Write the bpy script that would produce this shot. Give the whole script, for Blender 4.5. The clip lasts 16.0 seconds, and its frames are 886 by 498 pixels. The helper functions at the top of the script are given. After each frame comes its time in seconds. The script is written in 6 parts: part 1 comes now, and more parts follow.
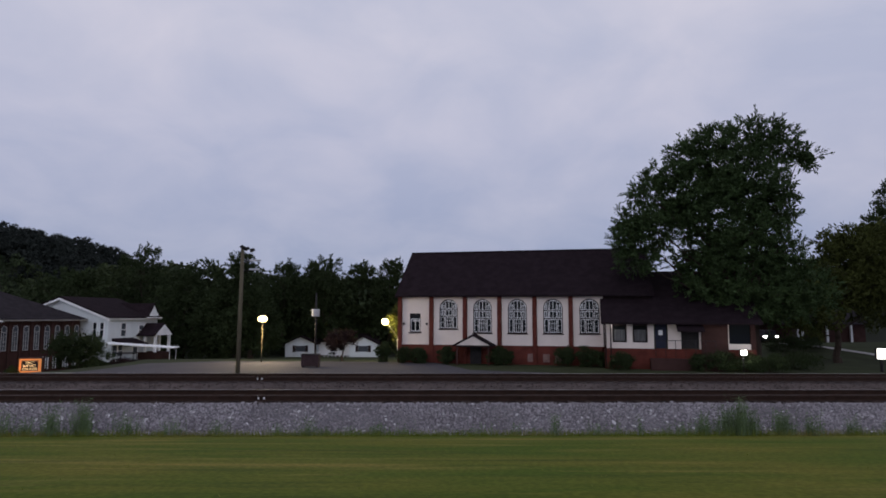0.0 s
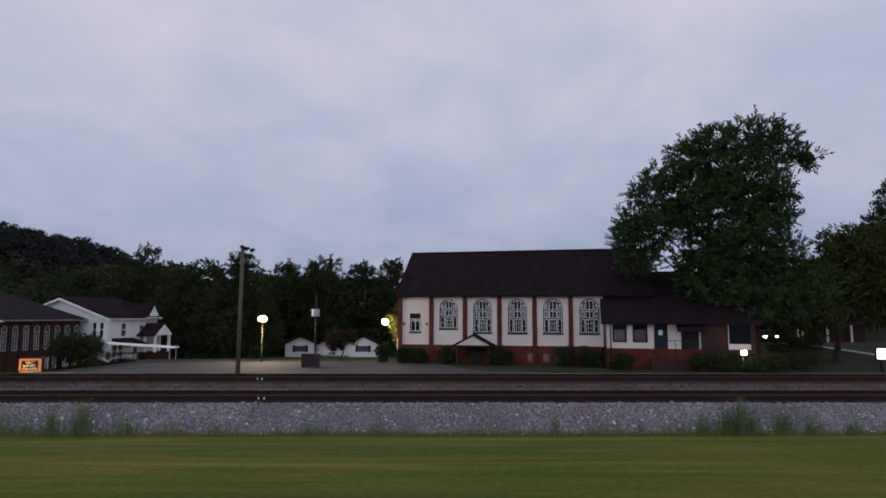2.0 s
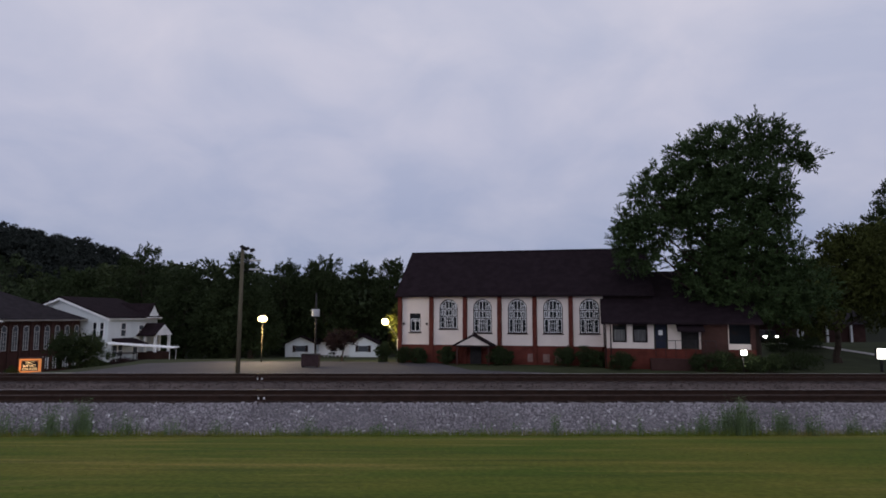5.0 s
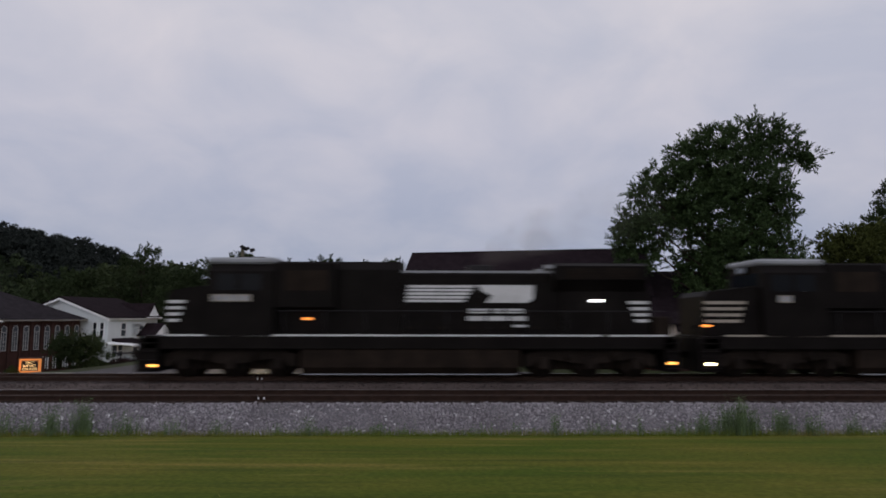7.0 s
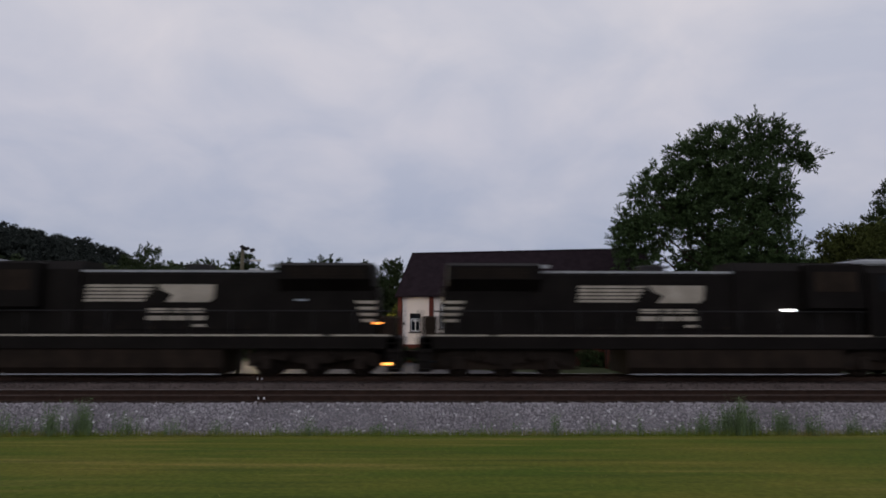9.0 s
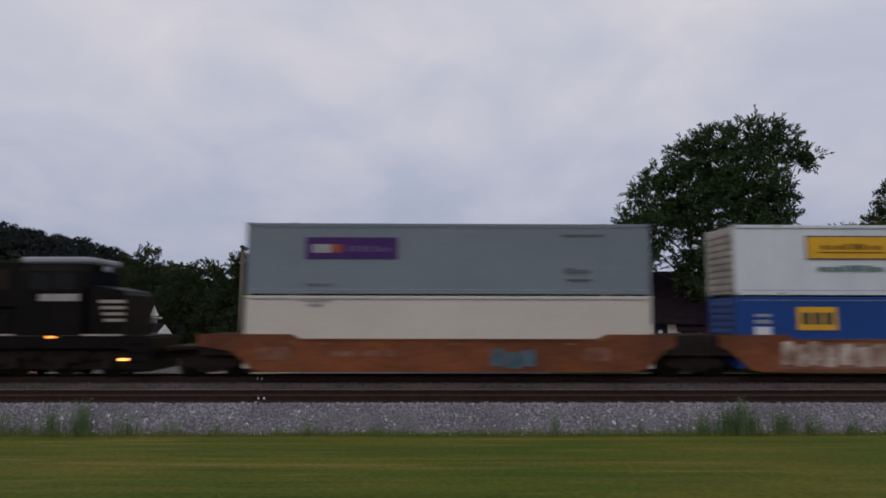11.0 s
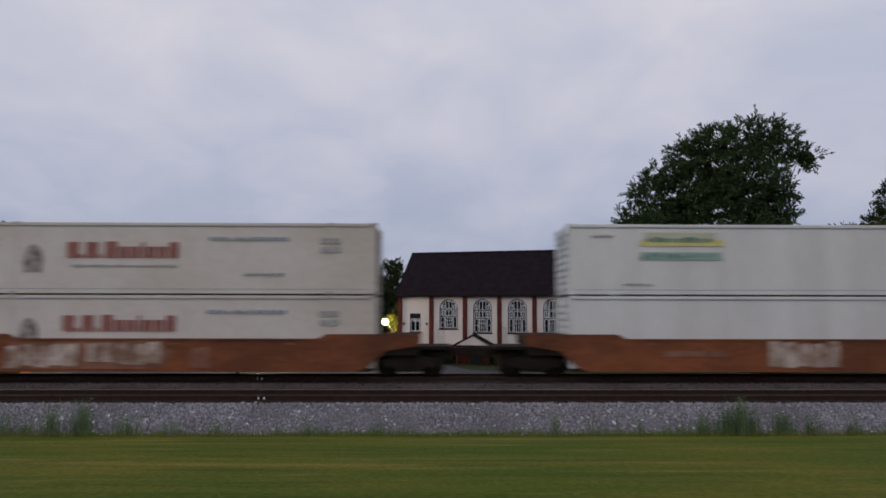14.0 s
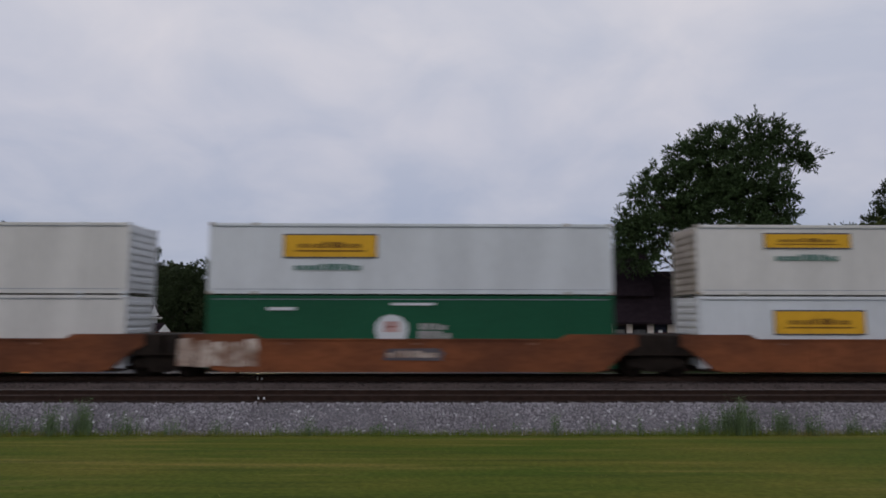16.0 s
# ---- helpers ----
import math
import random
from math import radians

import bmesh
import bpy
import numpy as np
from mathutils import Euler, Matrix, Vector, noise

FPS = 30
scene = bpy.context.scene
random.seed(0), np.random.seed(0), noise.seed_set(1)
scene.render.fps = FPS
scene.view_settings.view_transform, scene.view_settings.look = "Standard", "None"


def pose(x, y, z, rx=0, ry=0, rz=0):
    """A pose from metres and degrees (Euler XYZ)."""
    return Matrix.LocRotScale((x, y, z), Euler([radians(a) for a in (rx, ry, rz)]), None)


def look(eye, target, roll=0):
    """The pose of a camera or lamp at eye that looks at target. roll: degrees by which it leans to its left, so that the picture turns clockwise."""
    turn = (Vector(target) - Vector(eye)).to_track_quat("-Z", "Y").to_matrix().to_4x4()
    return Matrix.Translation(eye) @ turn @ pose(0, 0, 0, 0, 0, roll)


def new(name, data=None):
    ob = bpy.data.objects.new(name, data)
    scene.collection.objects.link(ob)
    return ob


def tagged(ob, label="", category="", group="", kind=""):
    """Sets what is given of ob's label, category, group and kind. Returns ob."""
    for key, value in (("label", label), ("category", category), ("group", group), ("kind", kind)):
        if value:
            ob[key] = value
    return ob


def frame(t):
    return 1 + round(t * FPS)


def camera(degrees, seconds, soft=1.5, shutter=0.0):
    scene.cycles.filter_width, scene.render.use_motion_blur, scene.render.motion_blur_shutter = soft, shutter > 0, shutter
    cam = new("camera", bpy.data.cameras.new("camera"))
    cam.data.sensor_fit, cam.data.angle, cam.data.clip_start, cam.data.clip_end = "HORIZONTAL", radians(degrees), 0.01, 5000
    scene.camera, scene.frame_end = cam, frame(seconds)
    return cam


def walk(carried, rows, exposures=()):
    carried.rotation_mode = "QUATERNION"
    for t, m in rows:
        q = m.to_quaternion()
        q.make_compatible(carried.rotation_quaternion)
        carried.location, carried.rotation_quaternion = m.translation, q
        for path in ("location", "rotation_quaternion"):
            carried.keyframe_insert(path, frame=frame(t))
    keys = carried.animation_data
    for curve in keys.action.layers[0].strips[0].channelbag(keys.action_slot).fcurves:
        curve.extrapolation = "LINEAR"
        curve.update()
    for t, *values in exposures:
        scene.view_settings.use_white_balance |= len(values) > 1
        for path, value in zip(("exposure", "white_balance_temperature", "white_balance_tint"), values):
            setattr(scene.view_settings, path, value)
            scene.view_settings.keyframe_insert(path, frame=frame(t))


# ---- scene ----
# camera stands on a grassy bank above the tracks
CAM_Z = 4.3
cam = camera(69.0, 16.0, soft=1.75, shutter=0.62)
HELD = pose(0, 0, CAM_Z, 90 + 5.9, -0.1, -0.9)
walk(cam, [(0, HELD), (16.0, HELD)],
     exposures=[(0, 0.0, 6430, 8), (4.2, 0.0, 6430, 8), (6.3, 0.0, 6560, 7), (7.0, 0.05, 6930, 5),
                (10.3, 0.07, 6900, 4), (14.5, 0.08, 6760, 4), (16.0, 0.08, 6840, 3)])

# ---- overcast dusk sky, brighter in the west behind the viewer ----
world = bpy.data.worlds.new("dusk_sky")
scene.world = world
world.use_nodes = True
wn, wl = world.node_tree.nodes, world.node_tree.links
wn.clear()
w_out = wn.new("ShaderNodeOutputWorld")
w_bg = wn.new("ShaderNodeBackground")
w_co = wn.new("ShaderNodeTexCoord")
w_sep = wn.new("ShaderNodeSeparateXYZ")
wl.new(w_co.outputs["Generated"], w_sep.inputs[0])
# flat cloud deck: project the direction on a high plane
w_add = wn.new("ShaderNodeMath"); w_add.operation = "ADD"; w_add.inputs[1].default_value = 0.42
wl.new(w_sep.outputs["Z"], w_add.inputs[0])
w_max = wn.new("ShaderNodeMath"); w_max.operation = "MAXIMUM"; w_max.inputs[1].default_value = 0.05
wl.new(w_add.outputs[0], w_max.inputs[0])
w_dx = wn.new("ShaderNodeMath"); w_dx.operation = "DIVIDE"
w_dy = wn.new("ShaderNodeMath"); w_dy.operation = "DIVIDE"
wl.new(w_sep.outputs["X"], w_dx.inputs[0]); wl.new(w_max.outputs[0], w_dx.inputs[1])
wl.new(w_sep.outputs["Y"], w_dy.inputs[0]); wl.new(w_max.outputs[0], w_dy.inputs[1])
w_cmb = wn.new("ShaderNodeCombineXYZ")
wl.new(w_dx.outputs[0], w_cmb.inputs[0]); wl.new(w_dy.outputs[0], w_cmb.inputs[1])
w_n1 = wn.new("ShaderNodeTexNoise")
w_n1.inputs["Scale"].default_value, w_n1.inputs["Detail"].default_value = 3.4, 6.0
w_n1.inputs["Roughness"].default_value = 0.52
w_n1.inputs["Distortion"].default_value = 0.35
wl.new(w_cmb.outputs[0], w_n1.inputs["Vector"])
w_r = wn.new("ShaderNodeValToRGB")
w_r.color_ramp.elements[0].position, w_r.color_ramp.elements[0].color = 0.33, (0.478, 0.496, 0.640, 1)
w_r.color_ramp.elements[1].position, w_r.color_ramp.elements[1].color = 0.70, (0.620, 0.598, 0.708, 1)
wl.new(w_n1.outputs["Fac"], w_r.inputs[0])
# blue-grey towards the horizon
w_h = wn.new("ShaderNodeValToRGB")
w_h.color_ramp.elements[0].position, w_h.color_ramp.elements[0].color = 0.08, (0.68, 0.74, 0.82, 1)
w_h.color_ramp.elements[1].position, w_h.color_ramp.elements[1].color = 0.42, (1.0, 1.0, 1.0, 1)
for at_, c_ in ((0.17, (0.78, 0.82, 0.885, 1)), (0.27, (0.92, 0.93, 0.96, 1))):
    w_h.color_ramp.elements.new(at_).color = c_
wl.new(w_sep.outputs["Z"], w_h.inputs[0])
w_mul = wn.new("ShaderNodeMix"); w_mul.data_type = "RGBA"; w_mul.blend_type = "MULTIPLY"
w_mul.inputs["Factor"].default_value = 1.0
wl.new(w_r.outputs[0], w_mul.inputs["A"]); wl.new(w_h.outputs[0], w_mul.inputs["B"])
# the west (behind the viewer) still glows
w_west = wn.new("ShaderNodeMapRange")
w_west.inputs["From Min"].default_value, w_west.inputs["From Max"].default_value = 0.2, -1.0
w_west.inputs["To Min"].default_value, w_west.inputs["To Max"].default_value = 1.0, 1.35
wl.new(w_sep.outputs["Y"], w_west.inputs["Value"])
wl.new(w_mul.outputs["Result"], w_bg.inputs["Color"])
wl.new(w_west.outputs["Result"], w_bg.inputs["Strength"])
wl.new(w_bg.outputs[0], w_out.inputs[0])

sun_data = bpy.data.lights.new("veiled_sun", "SUN")
sun_data.energy, sun_data.angle, sun_data.color = 0.25, radians(40), (1.0, 0.93, 0.88)
sun = new("veiled_sun", sun_data)
sun.matrix_basis = look((-30, -80, 28), (0, 0, 0))


# ---- helpers for meshes ----
def link(name, bm, material, parent=None, label=""):
    me = bpy.data.meshes.new(name)
    bm.to_mesh(me)
    bm.free()
    return link_mesh(name, me, material, parent, label)


def link_mesh(name, me, material, parent=None, label=""):
    for m in material if isinstance(material, (list, tuple)) else [material]:
        if m is not None:
            me.materials.append(m)
    ob = new(name, me)
    if parent is not None:
        ob.parent = parent
    if label:
        tagged(ob, label)
    return ob


def part(name, bm, material, parent, label=""):
    return link(name, bm, material, parent, label)


def thing(name, m, label, category, group="", kind=""):
    ob = new(name)
    ob.empty_display_size = 0.2
    ob.matrix_basis = m
    return tagged(ob, label, category, group, kind)


def box(bm, x0, x1, y0, y1, z0, z1, mi=0, bev=0.0):
    made = bmesh.ops.create_cube(bm, size=1.0)
    vs = made["verts"]
    for v in vs:
        v.co = Vector(((x0 + x1) / 2 + v.co.x * (x1 - x0), (y0 + y1) / 2 + v.co.y * (y1 - y0), (z0 + z1) / 2 + v.co.z * (z1 - z0)))
    fs = {f for v in vs for f in v.link_faces}
    for f in fs:
        f.material_index = mi
    if bev:
        es = list({e for v in vs for e in v.link_edges})
        bmesh.ops.bevel(bm, geom=es, offset=bev, segments=1, affect="EDGES", profile=0.7)
    return vs


def bx(*a, **k):
    bm = bmesh.new()
    box(bm, *a, **k)
    return bm


def cyl(bm, p, q, r0, r1=None, n=12, caps=True, mi=0):
    """A tapered round bar from p to q."""
    p, q = Vector(p), Vector(q)
    r1 = r0 if r1 is None else r1
    made = bmesh.ops.create_cone(bm, cap_ends=caps, segments=n, radius1=r0, radius2=r1, depth=(q - p).length)
    turn = (q - p).to_track_quat("Z", "Y").to_matrix().to_4x4()
    bmesh.ops.transform(bm, matrix=Matrix.Translation((p + q) / 2) @ turn, verts=made["verts"])
    for f in {f for v in made["verts"] for f in v.link_faces}:
        f.material_index = mi
        f.smooth = True
    return made["verts"]


def rod(*a, **k):
    bm = bmesh.new()
    cyl(bm, *a, **k)
    return bm


def prism(bm, outline, y0, y1, axis="y", mi=0):
    """Solid with a flat outline (pairs of x, z; or y, z for axis x), from y0 to y1."""
    def at(a, b, c):
        return (a, c, b) if axis == "y" else (c, a, b) if axis == "x" else (a, b, c)
    lo = [bm.verts.new(at(a, b, y0)) for a, b in outline]
    hi = [bm.verts.new(at(a, b, y1)) for a, b in outline]
    n = len(outline)
    fs = [bm.faces.new(lo), bm.faces.new(hi[::-1])]
    for i in range(n):
        fs.append(bm.faces.new((lo[i], hi[i], hi[(i + 1) % n], lo[(i + 1) % n])))
    for f in fs:
        f.material_index = mi
    bmesh.ops.recalc_face_normals(bm, faces=fs)
    return fs


def pri(*a, **k):
    bm = bmesh.new()
    prism(bm, *a, **k)
    return bm


def quads_mesh(name, verts, faces):
    me = bpy.data.meshes.new(name)
    me.from_pydata(verts, [], faces)
    me.update()
    return me


# ---- materials ----
def mat(name, color, rough=0.8, metal=0.0, vary=0.25, scale=3.0, fine=40.0, bump=0.2, tint=None, island=False, obrand=0.0,
        stretch=(1, 1, 1), spec=0.12, ramp_at=(0.36, 0.64)):
    """A surface with stains at two scales and fine relief. tint: the second colour of the large stains."""
    m = bpy.data.materials.new(name)
    m.use_nodes = True
    n, l = m.node_tree.nodes, m.node_tree.links
    b = n["Principled BSDF"]
    b.inputs["Roughness"].default_value, b.inputs["Metallic"].default_value = rough, metal
    b.inputs["Specular IOR Level"].default_value = spec
    co = n.new("ShaderNodeTexCoord")
    mp = n.new("ShaderNodeMapping")
    mp.inputs["Scale"].default_value = stretch
    l.new(co.outputs["Object"], mp.inputs[0])
    big, small = n.new("ShaderNodeTexNoise"), n.new("ShaderNodeTexNoise")
    big.inputs["Scale"].default_value, big.inputs["Detail"].default_value = scale, 4
    small.inputs["Scale"].default_value, small.inputs["Detail"].default_value = fine, 3
    l.new(mp.outputs[0], big.inputs["Vector"]); l.new(mp.outputs[0], small.inputs["Vector"])
    second = tint or tuple(c * (1 - vary) for c in color)
    ramp = n.new("ShaderNodeValToRGB")
    ramp.color_ramp.elements[0].position, ramp.color_ramp.elements[0].color = ramp_at[0], (*second, 1)
    ramp.color_ramp.elements[1].position, ramp.color_ramp.elements[1].color = ramp_at[1], (*color, 1)
    l.new(big.outputs["Fac"], ramp.inputs[0])
    mr = n.new("ShaderNodeMapRange")
    mr.inputs["To Min"].default_value, mr.inputs["To Max"].default_value = 1 - vary * 0.9, 1 + vary * 0.9
    l.new(small.outputs["Fac"], mr.inputs["Value"])
    mx = n.new("ShaderNodeMix"); mx.data_type = "RGBA"; mx.blend_type = "MULTIPLY"
    mx.inputs["Factor"].default_value = 1
    l.new(ramp.outputs[0], mx.inputs["A"]); l.new(mr.outputs["Result"], mx.inputs["B"])
    last = mx.outputs["Result"]
    if island or obrand:
        src = n.new("ShaderNodeNewGeometry") if island else n.new("ShaderNodeObjectInfo")
        r2 = n.new("ShaderNodeMapRange")
        k = 0.45 if island is True else (island or obrand)
        r2.inputs["To Min"].default_value, r2.inputs["To Max"].default_value = 1 - k, 1 + k
        l.new(src.outputs["Random Per Island" if island else "Random"], r2.inputs["Value"])
        m2 = n.new("ShaderNodeMix"); m2.data_type = "RGBA"; m2.blend_type = "MULTIPLY"
        m2.inputs["Factor"].default_value = 1
        l.new(last, m2.inputs["A"]); l.new(r2.outputs["Result"], m2.inputs["B"])
        last = m2.outputs["Result"]
    l.new(last, b.inputs["Base Color"])
    if bump:
        bp = n.new("ShaderNodeBump")
        bp.inputs["Strength"].default_value, bp.inputs["Distance"].default_value = bump, 0.02
        l.new(small.outputs["Fac"], bp.inputs["Height"]); l.new(bp.outputs[0], b.inputs["Normal"])
    return m


def glow(name, color, strength):
    m = bpy.data.materials.new(name)
    m.use_nodes = True
    b = m.node_tree.nodes["Principled BSDF"]
    b.inputs["Base Color"].default_value = (*color, 1)
    b.inputs["Emission Color"].default_value = (*color, 1)
    b.inputs["Emission Strength"].default_value = strength
    return m


def glassy(name, color=(0.02, 0.025, 0.03)):
    m = mat(name, color, rough=0.08, vary=0.1, bump=0.0, spec=0.16)
    return m


def mown_grass():
    """Lawn with broad patches, long pale straw swaths, narrow darker mower lines and a fine grain."""
    m = bpy.data.materials.new("mown_grass")
    m.use_nodes = True
    n, l = m.node_tree.nodes, m.node_tree.links
    b = n["Principled BSDF"]
    b.inputs["Roughness"].default_value, b.inputs["Specular IOR Level"].default_value = 0.95, 0.1
    co = n.new("ShaderNodeTexCoord")

    def noise(stretch, scale, detail, lo, hi):
        mp, tx, rg = n.new("ShaderNodeMapping"), n.new("ShaderNodeTexNoise"), n.new("ShaderNodeMapRange")
        mp.inputs["Scale"].default_value = stretch
        tx.inputs["Scale"].default_value, tx.inputs["Detail"].default_value = scale, detail
        rg.inputs["From Min"].default_value, rg.inputs["From Max"].default_value = lo, hi
        l.new(co.outputs["Object"], mp.inputs[0]); l.new(mp.outputs[0], tx.inputs["Vector"]); l.new(tx.outputs["Fac"], rg.inputs["Value"])
        return rg.outputs["Result"]

    def mix(fac, a, c, mode="MIX"):
        x = n.new("ShaderNodeMix"); x.data_type = "RGBA"; x.blend_type = mode
        l.new(fac, x.inputs["Factor"])
        if isinstance(a, tuple):
            x.inputs["A"].default_value = (*a, 1)
        else:
            l.new(a, x.inputs["A"])
        x.inputs["B"].default_value = (*c, 1)
        return x.outputs["Result"]
    base = mix(noise((0.30, 0.9, 1), 0.8, 5, 0.36, 0.68), (0.068, 0.102, 0.008), (0.134, 0.127, 0.017))
    pale = mix(noise((0.20, 1.7, 1), 1.0, 3, 0.55, 0.80), base, (0.225, 0.172, 0.042))
    dark = mix(noise((0.17, 2.2, 1), 1.15, 3, 0.57, 0.80), pale, (0.046, 0.066, 0.008))
    grain = mix(noise((1.0, 1.0, 1), 11.0, 4, 0.34, 0.62), dark, (0.66, 0.70, 0.58), "MULTIPLY")
    l.new(grain, b.inputs["Base Color"])
    return m


GRASS = mown_grass()
LAWN_FAR = mat("far_lawn", (0.034, 0.042, 0.018), 0.95, vary=0.3, scale=0.5, fine=8, bump=0.4)
BLADE = mat("grass_blade", (0.200, 0.175, 0.056), 0.8, vary=0.10, scale=0.85, fine=10, bump=0, island=0.10, tint=(0.130, 0.165, 0.026), stretch=(0.38, 1.5, 1), ramp_at=(0.46, 0.76))
WEED = mat("weed_green", (0.135, 0.195, 0.092), 0.8, vary=0.25, scale=2, fine=20, bump=0, island=0.35)
STONE = mat("ballast_stone", (0.300, 0.282, 0.300), 0.9, vary=0.3, scale=0.5, fine=30, bump=0.3, island=0.22, tint=(0.215, 0.200, 0.212))
STONE_BROWN = mat("rust_stained_stone", (0.086, 0.068, 0.063), 0.9, vary=0.3, scale=0.8, fine=30, bump=0.3, island=0.5)
GRAVEL = mat("ballast_bed", (0.15, 0.142, 0.153), 0.95, vary=0.5, scale=1.2, fine=24, bump=1.0, tint=(0.11, 0.10, 0.11))
GRAVEL_DARK = mat("oily_ballast", (0.048, 0.038, 0.036), 0.95, vary=0.4, scale=1.2, fine=24, bump=1.0)
RUST = mat("rusty_rail_steel", (0.042, 0.025, 0.019), 0.75, metal=0.2, vary=0.3, scale=4, fine=50, bump=0.2)
# Head of the near rails: weaker sky reflection put into a darker colour.
RAILTOP_LOW_GLINT = mat("low_glint_rail_head", (0.11, 0.085, 0.075), 0.7, metal=0.5, vary=0.2, scale=3, fine=60, bump=0.02)
RAILTOP = mat("polished_rail_head", (0.46, 0.44, 0.43), 0.5, metal=1.0, vary=0.1, scale=3, fine=60, bump=0.02)
TIE = mat("creosoted_tie_wood", (0.046, 0.032, 0.027), 0.9, vary=0.4, scale=2, fine=30, bump=0.5, obrand=0.3)
ASPHALT = mat("worn_asphalt", (0.064, 0.062, 0.069), 0.9, vary=0.25, scale=0.25, fine=14, bump=0.3, tint=(0.056, 0.053, 0.060))
CONCRETE = mat("pale_concrete", (0.34, 0.33, 0.32), 0.9, vary=0.2, scale=0.7, fine=20, bump=0.2)
STUCCO = mat("cream_stucco", (0.70, 0.63, 0.58), 0.9, vary=0.08, scale=0.6, fine=30, bump=0.25, tint=(0.63, 0.56, 0.52))
BRICK = mat("red_brick", (0.112, 0.032, 0.024), 0.9, vary=0.3, scale=1.2, fine=18, bump=0.4)
BRICK_DARK = mat("brown_brick", (0.056, 0.029, 0.026), 0.9, vary=0.3, scale=1.2, fine=18, bump=0.4, obrand=0.25)
SHINGLE = mat("dark_roof_shingle", (0.0200, 0.0140, 0.0172), 0.95, vary=0.3, scale=1.5, fine=12, bump=0.6, spec=0.03)
SHINGLE_GREY = mat("grey_roof_shingle", (0.023, 0.019, 0.023), 0.95, vary=0.3, scale=1.5, fine=12, bump=0.6)
WHITE = mat("white_paint", (0.80, 0.81, 0.83), 0.6, vary=0.08, scale=1.2, fine=20, bump=0.08, tint=(0.72, 0.74, 0.76))
SIDING = mat("white_siding", (0.66, 0.71, 0.74), 0.7, vary=0.1, scale=0.6, fine=15, bump=0.1)
TRIM_DARK = mat("dark_timber_trim", (0.030, 0.020, 0.020), 0.8, vary=0.3, scale=3, fine=30, bump=0.2)
GLASS = glassy("dusky_glass", (0.010, 0.012, 0.016))
PALE_STONE = mat("pale_quartz_stone", (0.52, 0.51, 0.52), 0.8, vary=0.2, scale=3, fine=30, bump=0.1, island=0.3)
GLASS_PALE = glassy("pale_curtained_glass", (0.065, 0.075, 0.09))
FRAME_DIM = mat("weathered_frame_paint", (0.40, 0.40, 0.41), 0.8, vary=0.2, scale=2, fine=20, bump=0.1)
WOODPOLE = mat("weathered_pole_wood", (0.125, 0.110, 0.075), 0.9, vary=0.3, scale=2, fine=20, bump=0.5, stretch=(4, 4, 0.4))
METAL = mat("galvanised_steel", (0.42, 0.43, 0.45), 0.5, metal=0.6, vary=0.2, scale=3, fine=30, bump=0.1)
DARKMETAL = mat("dark_metal", (0.030, 0.028, 0.030), 0.6, metal=0.2, vary=0.3, scale=3, fine=30, bump=0.1)
BARK = mat("tree_bark", (0.055, 0.042, 0.034), 0.95, vary=0.35, scale=3, fine=20, bump=0.8, stretch=(3, 3, 0.5))
LEAF = mat("oak_leaf", (0.042, 0.068, 0.026), 0.75, vary=0.25, scale=0.5, fine=6, bump=0, island=0.35, spec=0.08)
LEAF_DARK = mat("deep_green_leaf", (0.030, 0.043, 0.018), 0.85, vary=0.2, scale=0.3, fine=5, bump=0, island=0.22, spec=0.06)
LEAF_OLIVE = mat("olive_leaf", (0.055, 0.065, 0.018), 0.8, vary=0.25, scale=0.4, fine=5, bump=0, island=0.35, spec=0.06)
LEAF_FAR = mat("wooded_hill_leaf", (0.027, 0.039, 0.019), 0.9, vary=0.2, scale=0.06, fine=2, bump=0, island=0.2, spec=0.15, tint=(0.034, 0.046, 0.017))
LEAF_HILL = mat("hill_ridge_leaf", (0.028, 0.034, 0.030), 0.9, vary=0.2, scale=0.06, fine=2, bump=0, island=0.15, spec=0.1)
HILLSOIL = mat("forest_floor", (0.018, 0.022, 0.013), 1.0, vary=0.3, scale=0.1, fine=2, bump=0.2)
LEAF_RED = mat("dark_red_leaf", (0.020, 0.010, 0.011), 0.8, vary=0.25, scale=0.5, fine=6, bump=0, island=0.3, spec=0.2)
LAMP_WARM = glow("sodium_lamp_light", (1.0, 0.72, 0.34), 8.0)
LAMP_WHITE = glow("white_flood_light", (1.0, 0.95, 0.86), 30)


# ---- ground: one sheet, from the bank to the wooded hill ----
def smooth(a, b, x):
    k = min(1.0, max(0.0, (x - a) / (b - a)))
    return k * k * (3 - 2 * k)


PROFILE = [(-300, 3.4), (-30, 3.2), (0, 2.79), (8.5, 1.98), (17.9, 1.07), (18.6, 0.85), (30, 0.1), (33, 0.0), (64, 0.0), (98, -2.1), (130, -1.0), (600, 2.0)]


def ground_z(x, y):
    z = 0.0
    for (y0, z0), (y1, z1) in zip(PROFILE, PROFILE[1:]):
        if y0 <= y <= y1:
            z = z0 + (z1 - z0) * (y - y0) / (y1 - y0)
            break
    z -= 2.2 * smooth(-28, -35, x) * smooth(48, 60, y) * smooth(120, 90, y)
    z += 26 * smooth(-90, -144, x) * smooth(105, 215, y)
    z += 9 * smooth(40, 120, x) * smooth(90, 200, y)
    z += 2.0 * smooth(26, 40, x) * smooth(60, 72, y)
    return z


